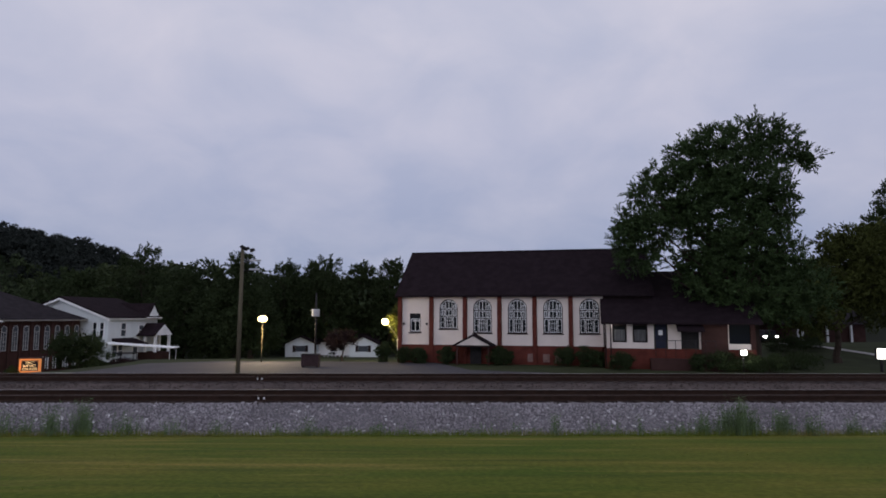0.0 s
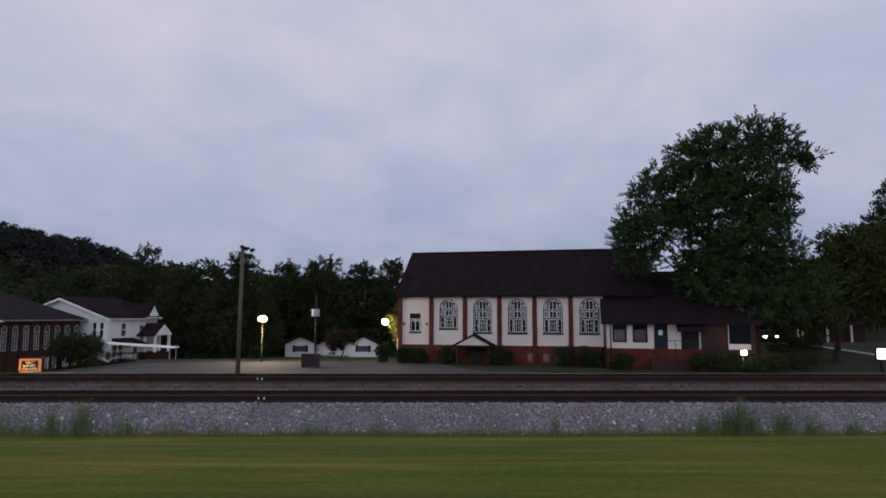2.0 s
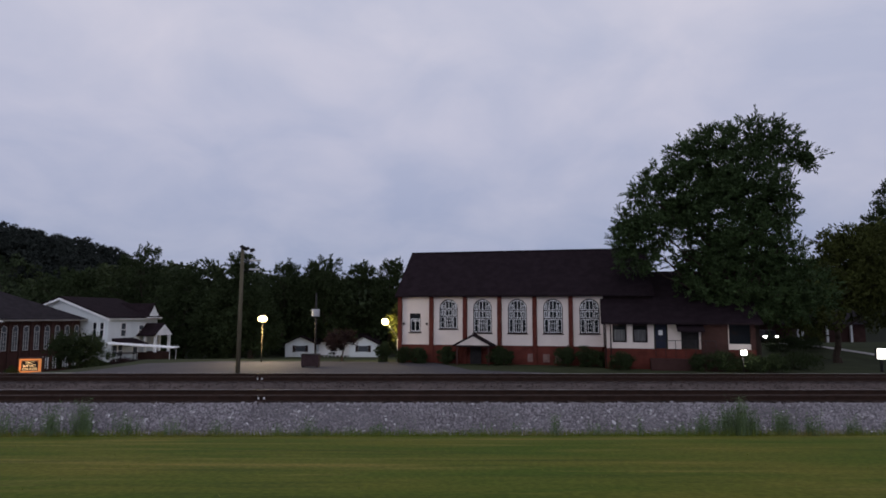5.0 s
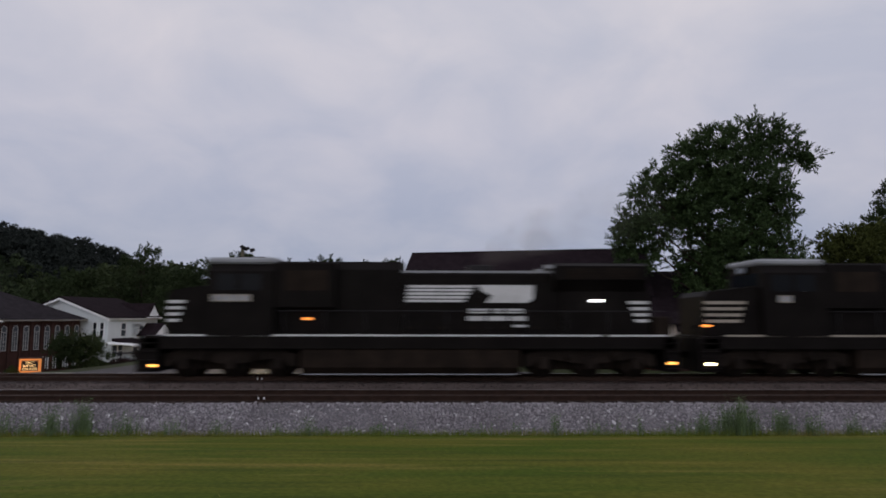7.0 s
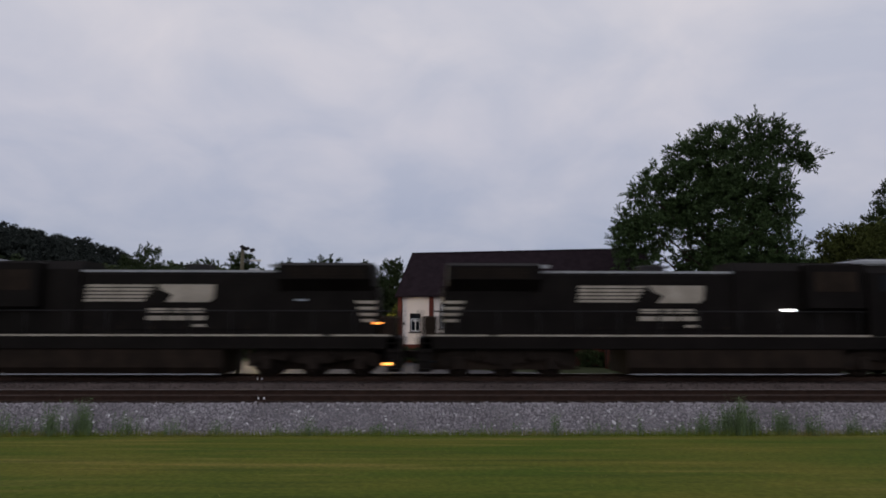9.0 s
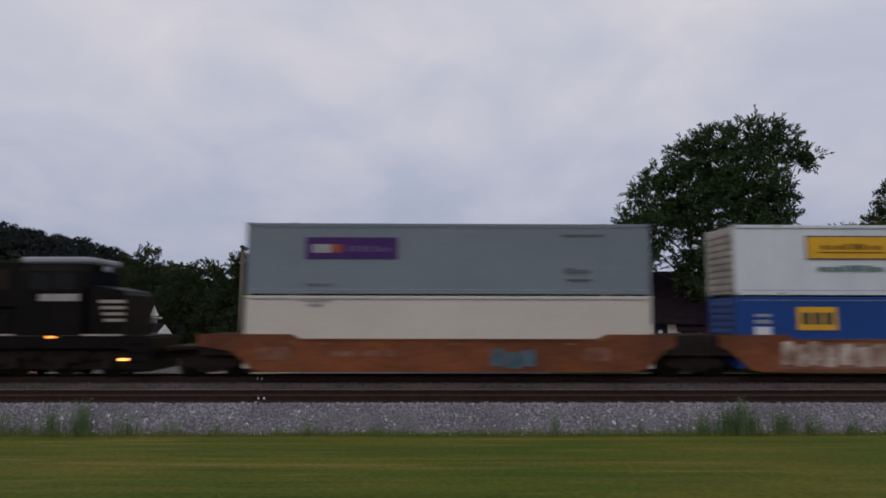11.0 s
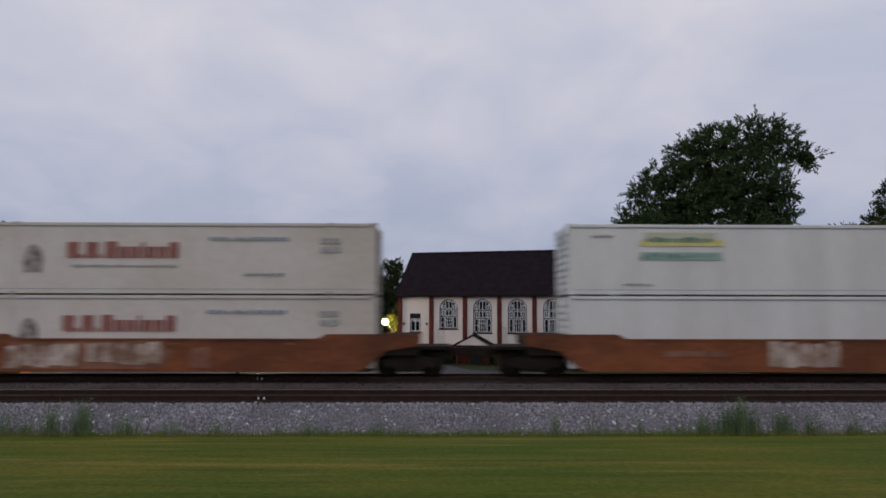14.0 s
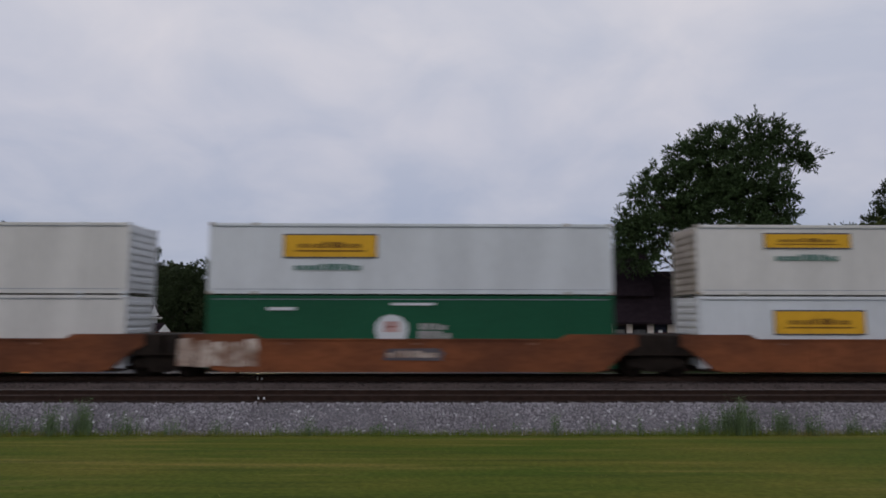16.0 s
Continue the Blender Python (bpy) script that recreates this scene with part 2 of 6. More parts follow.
gx = sorted(set([-900, -600, -400, -300, -240] + list(range(-200, -60, 10)) + list(range(-60, 62, 4)) + list(range(70, 210, 10)) + [300, 400, 600, 900]))
gy = sorted(set([-300, -100, -30, -10, 0, 4, 8.5, 11, 14, 16, 17.9, 18.6, 22, 26, 30, 33] + list(range(36, 64, 4)) + list(range(64, 140, 6)) + list(range(140, 300, 12)) + [350, 450, 600, 1500]))
gv = [(x, y, ground_z(x, min(y, 600))) for y in gy for x in gx]
gf, gm = [], []
for j in range(len(gy) - 1):
    for i in range(len(gx) - 1):
        a = j * len(gx) + i
        gf.append((a, a + 1, a + 1 + len(gx), a + len(gx)))
        gm.append(0 if gy[j] < 17.9 else 1 if gy[j] < 100 else 2)
gme = quads_mesh("ground", gv, gf)
for p_, k in zip(gme.polygons, gm):
    p_.material_index = k
    p_.use_smooth = True
ground = link_mesh("ground", gme, [GRASS, LAWN_FAR, HILLSOIL])
tagged(ground, "mown grass bank falling towards the railway, lawns beyond", "ground", kind="structure")

# parking lot and street beyond the tracks
lot = link_mesh("parking_lot", quads_mesh("parking_lot", [(-80, 33.5, 0.03), (80, 33.5, 0.03), (80, 46.0, 0.03), (14, 47.0, 0.03), (3, 51.5, 0.03), (0, 60.5, 0.03), (-20, 61.5, 0.03), (-25.5, 58.5, 0.03), (-26.5, 51, 0.03), (-29, 45.0, 0.03), (-36, 40, 0.03)], [tuple(range(11))]), ASPHALT)
tagged(lot, "worn grey asphalt parking lot beside the tracks", "parking lot", kind="structure")
bm = bmesh.new()
prism(bm, [(-34, 46.2), (-26, 47.2), (-26, 47.5), (-34, 46.5)], 0.0, 0.17, axis="z")
kerb = link("kerb", bm, CONCRETE)
tagged(kerb, "pale concrete kerb along the parking lot", "kerb", kind="structure")

# ---- railway: ballast, two tracks ----
NEAR_Y, NEAR_Z, FAR_Y, FAR_Z = 20.78, 1.88, 27.0, 1.86
bprof = [(17.82, 0.96), (19.35, 1.71), (19.42, 1.69), (22.1, 1.69), (22.6, 1.56), (24.5, 1.52), (25.3, 1.68), (28.7, 1.68), (31.5, 0.4), (33.4, -0.1)]
bmat = [0, 1, 1, 1, 2, 2, 1, 1, 0]
bxs = [-400, -100, -40, -20, 0, 20, 40, 100, 400]
bv = [(x, y, z) for x in bxs for y, z in bprof]
bf, bmi = [], []
for i in range(len(bxs) - 1):
    for j in range(len(bprof) - 1):
        a = i * len(bprof) + j
        bf.append((a, a + len(bprof), a + len(bprof) + 1, a + 1))
        bmi.append(bmat[j])
bme = quads_mesh("ballast", bv, bf)
for p_, k in zip(bme.polygons, bmi):
    p_.material_index = k
ballast = link_mesh("ballast_bed", bme, [GRAVEL, GRAVEL_DARK, STONE_BROWN])
tagged(ballast, "grey crushed stone bed under two railway tracks", "ballast", kind="structure")

rng = np.random.default_rng(5)


def chips_mesh(name, pos, size):
    """Many small broken stones in one mesh."""
    n = len(pos)
    base = np.array([(1, 0, 0), (-1, 0, 0), (0, 1, 0), (0, -1, 0), (0, 0, 1), (0, 0, -1)], float)
    v = base[None] * size[:, None, :] * rng.uniform(0.7, 1.3, (n, 6, 1)) + rng.normal(0, 0.15, (n, 6, 3)) * size[:, None, :]
    a, b = rng.uniform(0, 6.28, n), rng.uniform(-0.8, 0.8, n)
    ca, sa, cb, sb = np.cos(a)[:, None], np.sin(a)[:, None], np.cos(b)[:, None], np.sin(b)[:, None]
    x, y, z = v[..., 0], v[..., 1], v[..., 2]
    x, z = x * cb - z * sb, x * sb + z * cb
    x, y = x * ca - y * sa, x * sa + y * ca
    v = np.stack((x, y, z), -1) + pos[:, None, :]
    tri = np.array([(0, 2, 4), (2, 1, 4), (1, 3, 4), (3, 0, 4), (2, 0, 5), (1, 2, 5), (3, 1, 5), (0, 3, 5)])
    f = (tri[None] + 6 * np.arange(n)[:, None, None]).reshape(-1, 3)
    return quads_mesh(name, v.reshape(-1, 3).tolist(), f.tolist())


def bed_z(y):
    return np.interp(y, [a for a, _ in bprof], [b for _, b in bprof])


n = 30000
ys = np.concatenate([rng.uniform(17.8, 19.55, 21000), rng.uniform(22.0, 25.4, 9000)])
xs = rng.uniform(-17.5, 18.5, n)
sz = rng.uniform(0.018, 0.042, (n, 1)) * rng.uniform(0.7, 1.3, (n, 3))
big = rng.random(n) < 0.012
sz[big] *= 1.9
at = np.stack((xs, ys, bed_z(ys) + sz[:, 2] * 0.3), -1)
for pick, m_, lab in ((ys < 20, STONE, "loose grey crushed ballast stones beside the rails"), (ys > 20, STONE_BROWN, "rust-stained ballast stones between the tracks")):
    stones = link_mesh("ballast_stones", chips_mesh("ballast_stones", at[pick], sz[pick]), m_)
    tagged(stones, lab, "gravel", kind="stuff")
n = 260
ys, sz = rng.uniform(17.95, 19.3, n), rng.uniform(0.02, 0.062, (n, 3)) * np.array((1.5, 1, 0.7))
stones = link_mesh("pale_stones", chips_mesh("pale_stones", np.stack((rng.uniform(-15, 16, n), ys, bed_z(ys) + 0.03), -1), sz), PALE_STONE)
tagged(stones, "scattered pale quartz stones on the ballast slope", "gravel", kind="stuff")


def rail_mesh(head):
    prof = [(-0.07, 0), (-0.07, 0.012), (-0.012, 0.03), (-0.012, 0.125), (-0.036, 0.135), (-0.036, 0.165), (-0.03, 0.172), (0.03, 0.172), (0.036, 0.165), (0.036, 0.135), (0.012, 0.125), (0.012, 0.03), (0.07, 0.012), (0.07, 0)]
    bm = bmesh.new()
    fs = prism(bm, prof, -400, 400, axis="x")
    for f in fs:
        if f.calc_center_median().z > 0.1705:
            f.material_index = 1
    me = bpy.data.meshes.new("rail")
    bm.to_mesh(me)
    bm.free()
    me.materials.append(RUST)
    me.materials.append(head)
    return me


RAIL, RAIL_LOW_GLINT = rail_mesh(RAILTOP), rail_mesh(RAILTOP_LOW_GLINT)
bm = bmesh.new()
box(bm, -0.11, 0.11, -1.3, 1.3, -0.16, 0.0, bev=0.012)
TIE_ME = bpy.data.meshes.new("tie")
bm.to_mesh(TIE_ME)
bm.free()
TIE_ME.materials.append(TIE)


def track(y, top, label, mark):
    t = thing("railway_track", pose(0, y, top - 0.172), label, "railway track", "railway tracks", "structure")
    for s in (-0.7525, 0.7525):
        r = new("rail", RAIL if s > 0 else RAIL_LOW_GLINT)
        r.parent, r.matrix_basis = t, pose(0, s, 0)
    rr = random.Random(int(y * 10))
    for i in range(-60, 61):
        k = new("tie", TIE_ME)
        k.parent = t
        k.matrix_basis = pose(i * 0.52 + rr.uniform(-0.03, 0.03), rr.uniform(-0.04, 0.04), 0.012, 0, 0, rr.uniform(-1, 1))
    bm = bmesh.new()
    for i in list(range(-300, -60)) + list(range(61, 301)):
        box(bm, i * 0.52 - 0.11, i * 0.52 + 0.11, -1.3, 1.3, -0.15, 0.012)
    tagged(part("distant_ties", bm, TIE, t), kind="stuff")
    for i in range(-30, 31, 10):
        part("joint_bar", bx(i * 1.04 - 0.02, i * 1.04 + 0.02, -0.86, -0.83, 0.02, 0.06), RUST, t)
    # Two small white boxes drawn as bright glints on the rail's side.
    for x in (mark, mark + 0.17):
        part("rail_glint", bx(x - 0.022, x + 0.022, -0.80, -0.765, 0.06, 0.12), WHITE, t, "small white box drawn as a glint on the rail")
    return t


track(NEAR_Y, NEAR_Z, "rusty rails on dark wooden ties in grey ballast", -5.28)
track(FAR_Y, FAR_Z, "rusty rails with polished heads carrying the train", -6.98)


# ---- plants ----
def leaves_mesh(name, centres, spread, per, size, seed, flat=0.75):
    """Leaves as small folded diamonds round the clump centres."""
    g = np.random.default_rng(seed)
    c = np.repeat(np.asarray(centres, float), per, axis=0)
    sp = np.repeat(np.asarray(spread, float), per)
    n = len(c)
    d = g.normal(0, 1, (n, 3))
    d *= (g.random((n, 1)) ** 0.5) / np.maximum(np.linalg.norm(d, axis=1, keepdims=True), 1e-6)
    d[:, 2] *= flat
    p = c + d * sp[:, None]
    u = g.normal(0, 1, (n, 3)); u /= np.linalg.norm(u, axis=1, keepdims=True)
    w = g.normal(0, 1, (n, 3)); w = np.cross(u, w); w /= np.linalg.norm(w, axis=1, keepdims=True)
    s = size * g.uniform(0.6, 1.3, (n, 1))
    nrm = np.cross(u, w)
    v = np.stack((p - u * s, p + w * s * 0.55 + nrm * s * 0.2, p + u * s, p - w * s * 0.55 + nrm * s * 0.2), 1).reshape(-1, 3)
    f = np.arange(4 * n).reshape(-1, 4)
    return quads_mesh(name, v.tolist(), f.tolist())


def lobes_points(lobes, n, seed):
    """Clump centres in the outer shells of several ellipsoids."""
    g = np.random.default_rng(seed)
    vol = np.array([l[3] * l[4] * l[5] for l in lobes]) ** 0.58
    which = g.choice(len(lobes), n, p=vol / vol.sum())
    d = g.normal(0, 1, (n, 3)); d /= np.linalg.norm(d, axis=1, keepdims=True)
    r = g.random((n, 1)) ** 0.42
    L = np.array(lobes)[which]
    return L[:, :3] + d * r * L[:, 3:]


def spray_mesh(name, lobes, n, leaf, seed):
    """Leafy twigs that stand out of the lobes: leaves in pairs along a short stem, pointing outwards and up."""
    g = np.random.default_rng(seed)
    area = np.array([l[3] * l[5] for l in lobes]) ** 0.6
    L = np.array(lobes)[g.choice(len(lobes), n, p=area / area.sum())]
    d = g.normal(0, 1, (n, 3)); d[:, 2] += 0.25; d /= np.linalg.norm(d, axis=1, keepdims=True)
    root = L[:, :3] + d * L[:, 3:] * g.uniform(0.75, 1.02, (n, 1))
    out = d + g.normal(0, 0.45, (n, 3)); out[:, 2] += 0.25; out /= np.linalg.norm(out, axis=1, keepdims=True)
    long = g.uniform(0.4, 1.05, n)
    side = np.cross(out, g.normal(0, 1, (n, 3))); side /= np.linalg.norm(side, axis=1, keepdims=True)
    k = 14
    q = np.linspace(0.1, 1.0, k)
    p = root[:, None] + out[:, None] * (q[None, :] * long[:, None])[..., None]
    sgn = np.where(np.arange(k) % 2 == 0, 1.0, -1.0)
    dirs = out[:, None] * 0.75 + side[:, None] * (sgn[None, :, None] * 0.7) + g.normal(0, 0.25, (n, k, 3))
    dirs /= np.linalg.norm(dirs, axis=2, keepdims=True)
    w = np.cross(dirs, g.normal(0, 1, (n, k, 3))); w /= np.linalg.norm(w, axis=2, keepdims=True)
    s = leaf * g.uniform(0.9, 1.7, (n, k, 1))
    leafs = np.stack((p, p + dirs * s + w * s * 0.36, p + dirs * s * 2.0, p + dirs * s - w * s * 0.36), 2).reshape(-1, 3)
    tw = 0.012
    stems = np.stack((root - side * tw, root + side * tw, root + out * long[:, None]), 1).reshape(-1, 3)
    m = n * k
    faces = np.arange(4 * m).reshape(-1, 4).tolist() + (4 * m + np.arange(3 * n).reshape(-1, 3)).tolist()
    return quads_mesh(name, leafs.tolist() + stems.tolist(), faces)


def limb(bm, p, q, r0, r1, seed, n=8, steps=4):
    rr = random.Random(seed)
    p, q = Vector(p), Vector(q)
    last, lr = p, r0
    for i in range(1, steps + 1):
        k = i / steps
        to = p.lerp(q, k) + Vector((rr.uniform(-1, 1), rr.uniform(-1, 1), rr.uniform(-0.3, 0.5))) * (q - p).length * (0.06 if i < steps else 0)
        r = r0 + (r1 - r0) * k
        cyl(bm, last, to, lr, r, n=n, caps=(i == steps))
        last, lr = to, r


def tree(label, base, lobes, clumps, per, leaf, spread, trunk_r, fork, seed, leafmat=LEAF, group="", name="tree", fill=0, sprays=0):
    """lobes: crown ellipsoids (x, y, z, rx, ry, rz) from the base; fork: height where the limbs part."""
    t = thing(name, pose(*base), label, "tree", group)
    pts = lobes_points(lobes, clumps, seed)
    g = np.random.default_rng(seed + 1)
    link_mesh("crown", leaves_mesh("crown", pts, g.uniform(0.6, 1.25, clumps) * spread, per, leaf, seed + 2), leafmat, t, "crown of dark green leaves")
    if fill:
        inner = lobes_points([(*l[:3], l[3] * 0.55, l[4] * 0.55, l[5] * 0.55) for l in lobes if l[3] > 2.5], fill, seed + 5)
        twigs = lobes_points([(*l[:3], l[3] * 1.16, l[4] * 1.16, l[5] * 1.2) for l in lobes], fill, seed + 8)
        link_mesh("outer_sprays", leaves_mesh("outer_sprays", twigs, g.uniform(0.25, 0.5, fill), 22, leaf, seed + 9), leafmat, t)
        link_mesh("inner_crown", leaves_mesh("inner_crown", inner, np.full(fill, spread), 40, leaf * 2.0, seed + 6), leafmat, t)
    if sprays:
        link_mesh("leaf_sprays", spray_mesh("leaf_sprays", lobes, sprays, leaf, seed + 12), leafmat, t, "leafy twigs standing out of the crown")
    bm = bmesh.new()
    limb(bm, (0, 0, -0.3), (0.1, 0, fork), trunk_r, trunk_r * 0.7, seed, n=12)
    cyl(bm, (0, 0, -0.3), (0, 0, 0.5), trunk_r * 1.5, trunk_r, n=12, caps=False)
    part("trunk", bm, BARK, t)
    for i, l in enumerate(lobes):
        bm = bmesh.new()
        end = Vector(l[:3]) + Vector((0, 0, l[5] * 0.4))
        limb(bm, (0.1, 0, fork * 0.92), end, trunk_r * 0.3, 0.03, seed + i, n=6)
        for k in range(5):
            a = Vector((0.1, 0, fork)).lerp(end, 0.4 + 0.1 * k)
            d = Vector((math.sin(k * 2.4 + i) * l[3], math.cos(k * 2.4 + i) * l[4], l[5] * 0.5)) * 0.8
            limb(bm, a, a + d, trunk_r * 0.12, 0.02, seed + 10 * i + k, n=4, steps=3)
        part("limb", bm, BARK, t)
    return t


def bush(label, x, y, w, h, seed, leafmat=LEAF_DARK, z=None, per=60):
    z = ground_z(x, y) if z is None else z
    b = thing("bush", pose(x, y, z), label, "bush")
    pts = lobes_points([(0, 0, h * 0.45, w / 2, w / 2 * 0.8, h * 0.5), (w * 0.12, 0, h * 0.55, w * 0.35, w * 0.35, h * 0.42)], 60, seed)
    link_mesh("foliage", leaves_mesh("foliage", pts, np.full(60, w * 0.15), per, 0.07, seed), leafmat, b)
    bm = bmesh.new()
    for k in range(5):
        limb(bm, (0, 0, -0.1), (math.sin(k * 1.3) * w * 0.3, math.cos(k * 1.3) * w * 0.3, h * 0.7), 0.03, 0.01, seed + k, n=5, steps=2)
    part("stem", bm, BARK, b)
    return b


# ---- church with arched windows ----
CH = pose(14.45, 56.0, 0, 0, 0, -14)
church = thing("church", CH, "cream stucco church with red brick pilasters and dark shingle roof", "church")
X0, X1, DEPTH, EAVE, SILL = -18.05, 4.2, 10.4, 6.06, 1.66
PIL = [-18.0, -15.01, -11.87, -8.72, -5.58, -2.44, 0.3]
WTOP = 6.42


def arch_pts(cx, half, spring, top, n=10):
    """Points of an arch from the right foot over the crown to the left foot."""
    return [(cx + half * math.cos(math.pi * k / n), spring + (top - spring) * math.sin(math.pi * k / n)) for k in range(n + 1)]


def arched_window(cx, zb, zt, half, parent, y=0.0):
    spring = zt - half * 0.95
    bm = bmesh.new()
    outer = arch_pts(cx, half, spring, zt)
    inner = arch_pts(cx, half - 0.07, spring, zt - 0.07)
    loop_o = [(cx + half, zb)] + outer + [(cx - half, zb)]
    loop_i = [(cx + half - 0.07, zb + 0.07)] + inner + [(cx - half + 0.07, zb + 0.07)]
    for k in range(len(loop_o)):
        q = (k + 1) % len(loop_o)
        prism(bm, [loop_o[k], loop_o[q], loop_i[q], loop_i[k]], y - 0.05, y + 0.12)
    w = part("window", bm, TRIM_DARK, parent, "arched window with white glazing bars")
    part("pane", pri([(cx + half - 0.02, zb + 0.02)] + arch_pts(cx, half - 0.02, spring, zt - 0.02) + [(cx - half + 0.02, zb + 0.02)], y + 0.10, y + 0.13), GLASS, w, "dark reflecting glass")
    # rows of white sashes with dark mullions between
    h = zt - zb
    r1, r2 = zb + h * 0.43, zb + h * 0.66
    cols = [(-half + 0.09, -half * 0.46), (-half * 0.38, half * 0.38), (half * 0.46, half - 0.09)]
    for a, b in cols:
        mid = abs(a + b) < 0.2
        for lo, hi in ((zb + 0.09, r1 - 0.05), (r1 + 0.05, r2 - 0.05), (r2 + 0.05, None)):
            if hi is None:
                m_ = max(abs(a), abs(b))
                hi = spring + (zt - spring) * math.sqrt(max(0.0, 1 - (m_ / half) ** 2)) - 0.10
                hi = min(max(hi, lo + 0.25), zt - 0.12)
            bm = bmesh.new()
            t_ = 0.044
            box(bm, cx + a, cx + a + t_, y + 0.01, y + 0.09, lo, hi)
            box(bm, cx + b - t_, cx + b, y + 0.01, y + 0.09, lo, hi)
            box(bm, cx + a + t_, cx + b - t_, y + 0.012, y + 0.088, lo, lo + t_)
            box(bm, cx + a + t_, cx + b - t_, y + 0.012, y + 0.088, hi - t_, hi)
            if lo > r1:
                box(bm, cx + (a + b) / 2 - 0.022, cx + (a + b) / 2 + 0.022, y + 0.014, y + 0.086, lo + t_, hi - t_)
            else:
                for q_ in ((1 / 3, 2 / 3) if mid else (0.5,)):
                    zz = lo + (hi - lo) * q_
                    box(bm, cx + a + t_, cx + b - t_, y + 0.014, y + 0.086, zz - 0.012, zz + 0.012)
                if mid:
                    for q_ in (1 / 3, 2 / 3):
                        xx = a + (b - a) * q_
                        box(bm, cx + xx - 0.012, cx + xx + 0.012, y + 0.016, y + 0.084, lo + t_, hi - t_)
            part("sash", bm, WHITE, w, "white painted sash bars")
    part("arch_bar", pri(arch_pts(cx, half - 0.10, spring, zt - 0.10) + arch_pts(cx, half - 0.15, spring, zt - 0.15)[::-1], y + 0.012, y + 0.088), WHITE, w, "white curved glazing bar")
    bm = bmesh.new()
    for zz in (r1, r2):
        box(bm, cx - half + 0.07, cx + half - 0.07, y + 0.0, y + 0.10, zz - 0.035, zz + 0.035)
    for s in (-1, 1):
        box(bm, cx + s * half * 0.42 - 0.03, cx + s * half * 0.42 + 0.03, y + 0.003, y + 0.097, zb + 0.07, zt - 0.22)
    part("mullion", bm, TRIM_DARK, w)
    part("sill", bx(cx - half - 0.08, cx + half + 0.08, y - 0.13, y + 0.04, zb - 0.09, zb, bev=0.01), TRIM_DARK, w)


wins = []
for a, b in zip(PIL[1:], PIL[2:]):
    wins.append((a + 1.6, 0.85, 2.74 if a > -13 else 3.09, 5.80))
for i, (a, b) in enumerate(zip(PIL, PIL[1:])):
    bm = bmesh.new()
    a_, b_ = a, b
    if i == 0:
        c, half, zb, zt = -16.57, 0.51, 2.78, 4.5
    else:
        c, half, zb, zt = wins[i - 1]
    box(bm, a_, c - half, 0, 0.3, SILL, WTOP)
    box(bm, c + half, b_, 0, 0.3, SILL, WTOP)
    box(bm, c - half, c + half, 0, 0.3, SILL, zb)
    box(bm, c - half, c + half, 0, 0.3, zt, WTOP)
    if i:
        spring = zt - half * 0.95
        arc = arch_pts(c, half, spring, zt)
        prism(bm, [(c + half, zt)] + arc[:6][::-1][:1] + arc[:6][::-1][1:], 0, 0.3)
        prism(bm, arc[5:] + [(c - half, zt)], 0, 0.3)
    part("wall_bay", bm, STUCCO, church, "cream stucco wall bay")
    if i:
        arched_window(c, zb, zt, half, church, 0.08)
    else:
        bm = bmesh.new()
        for x_ in (c - half, c + half - 0.07):
            box(bm, x_, x_ + 0.07, 0.02, 0.2, zb, zt)
        box(bm, c - half + 0.07, c + half - 0.07, 0.02, 0.2, zt - 0.07, zt)
        box(bm, c - half + 0.07, c + half - 0.07, 0.02, 0.2, zb, zb + 0.06)
        w = part("window", bm, TRIM_DARK, church, "small square-headed sash window")
        part("pane", bx(c - half + 0.05, c + half - 0.05, 0.15, 0.17, zb + 0.03, zt - 0.04), GLASS, w)
        bm = bmesh.new()
        for zz in (zb + 0.08, (zb + zt) / 2 + 0.14, zt - 0.55):
            box(bm, c - half + 0.07, c + half - 0.07, 0.07, 0.14, zz, zz + 0.06)
        for xx in (c - half + 0.07, c - 0.03, c + half - 0.13):
            box(bm, xx, xx + 0.05, 0.075, 0.135, zb + 0.08, zt - 0.5)
        part("sash", bm, WHITE, w)
        part("sill", bx(c - half - 0.1, c + half + 0.1, -0.1, 0.1, zb - 0.09, zb), TRIM_DARK, w)
for p_ in PIL[:-1]:
    part("pilaster", bx(p_ - 0.19, p_ + 0.19, -0.22, 0.0, 0, EAVE - 0.02, bev=0.02), BRICK, church, "red brick pilaster")
bm = bmesh.new()
box(bm, X0 - 0.1, 0.2, -0.1, 0.34, -0.4, SILL)
part("brick_base", bm, BRICK, church, "red brick basement wall")
bm = bmesh.new()
part("upper_wall", bx(0.3, X1, 0, 0.3, SILL, EAVE), TRIM_DARK, church)
box(bm, X0, X1, DEPTH - 0.3, DEPTH, -0.4, EAVE)
prism(bm, [(0.3, 0.0), (DEPTH - 0.3, 0), (DEPTH - 0.3, EAVE), (DEPTH / 2, 10.3), (0.3, EAVE)], X0, X0 + 0.3, axis="x")
prism(bm, [(0.3, 0.0), (DEPTH - 0.3, 0), (DEPTH - 0.3, EAVE), (DEPTH / 2, 10.3), (0.3, EAVE)], X1 - 0.3, X1, axis="x")
part("end_wall", bm, BRICK, church)
bm = bmesh.new()
ridge = 10.62
half_d = DEPTH / 2
prism(bm, [(-0.45, 6.14), (half_d, ridge), (half_d, ridge - 0.2), (-0.45, 5.98)], X0 - 0.35, X1 + 0.35, axis="x")
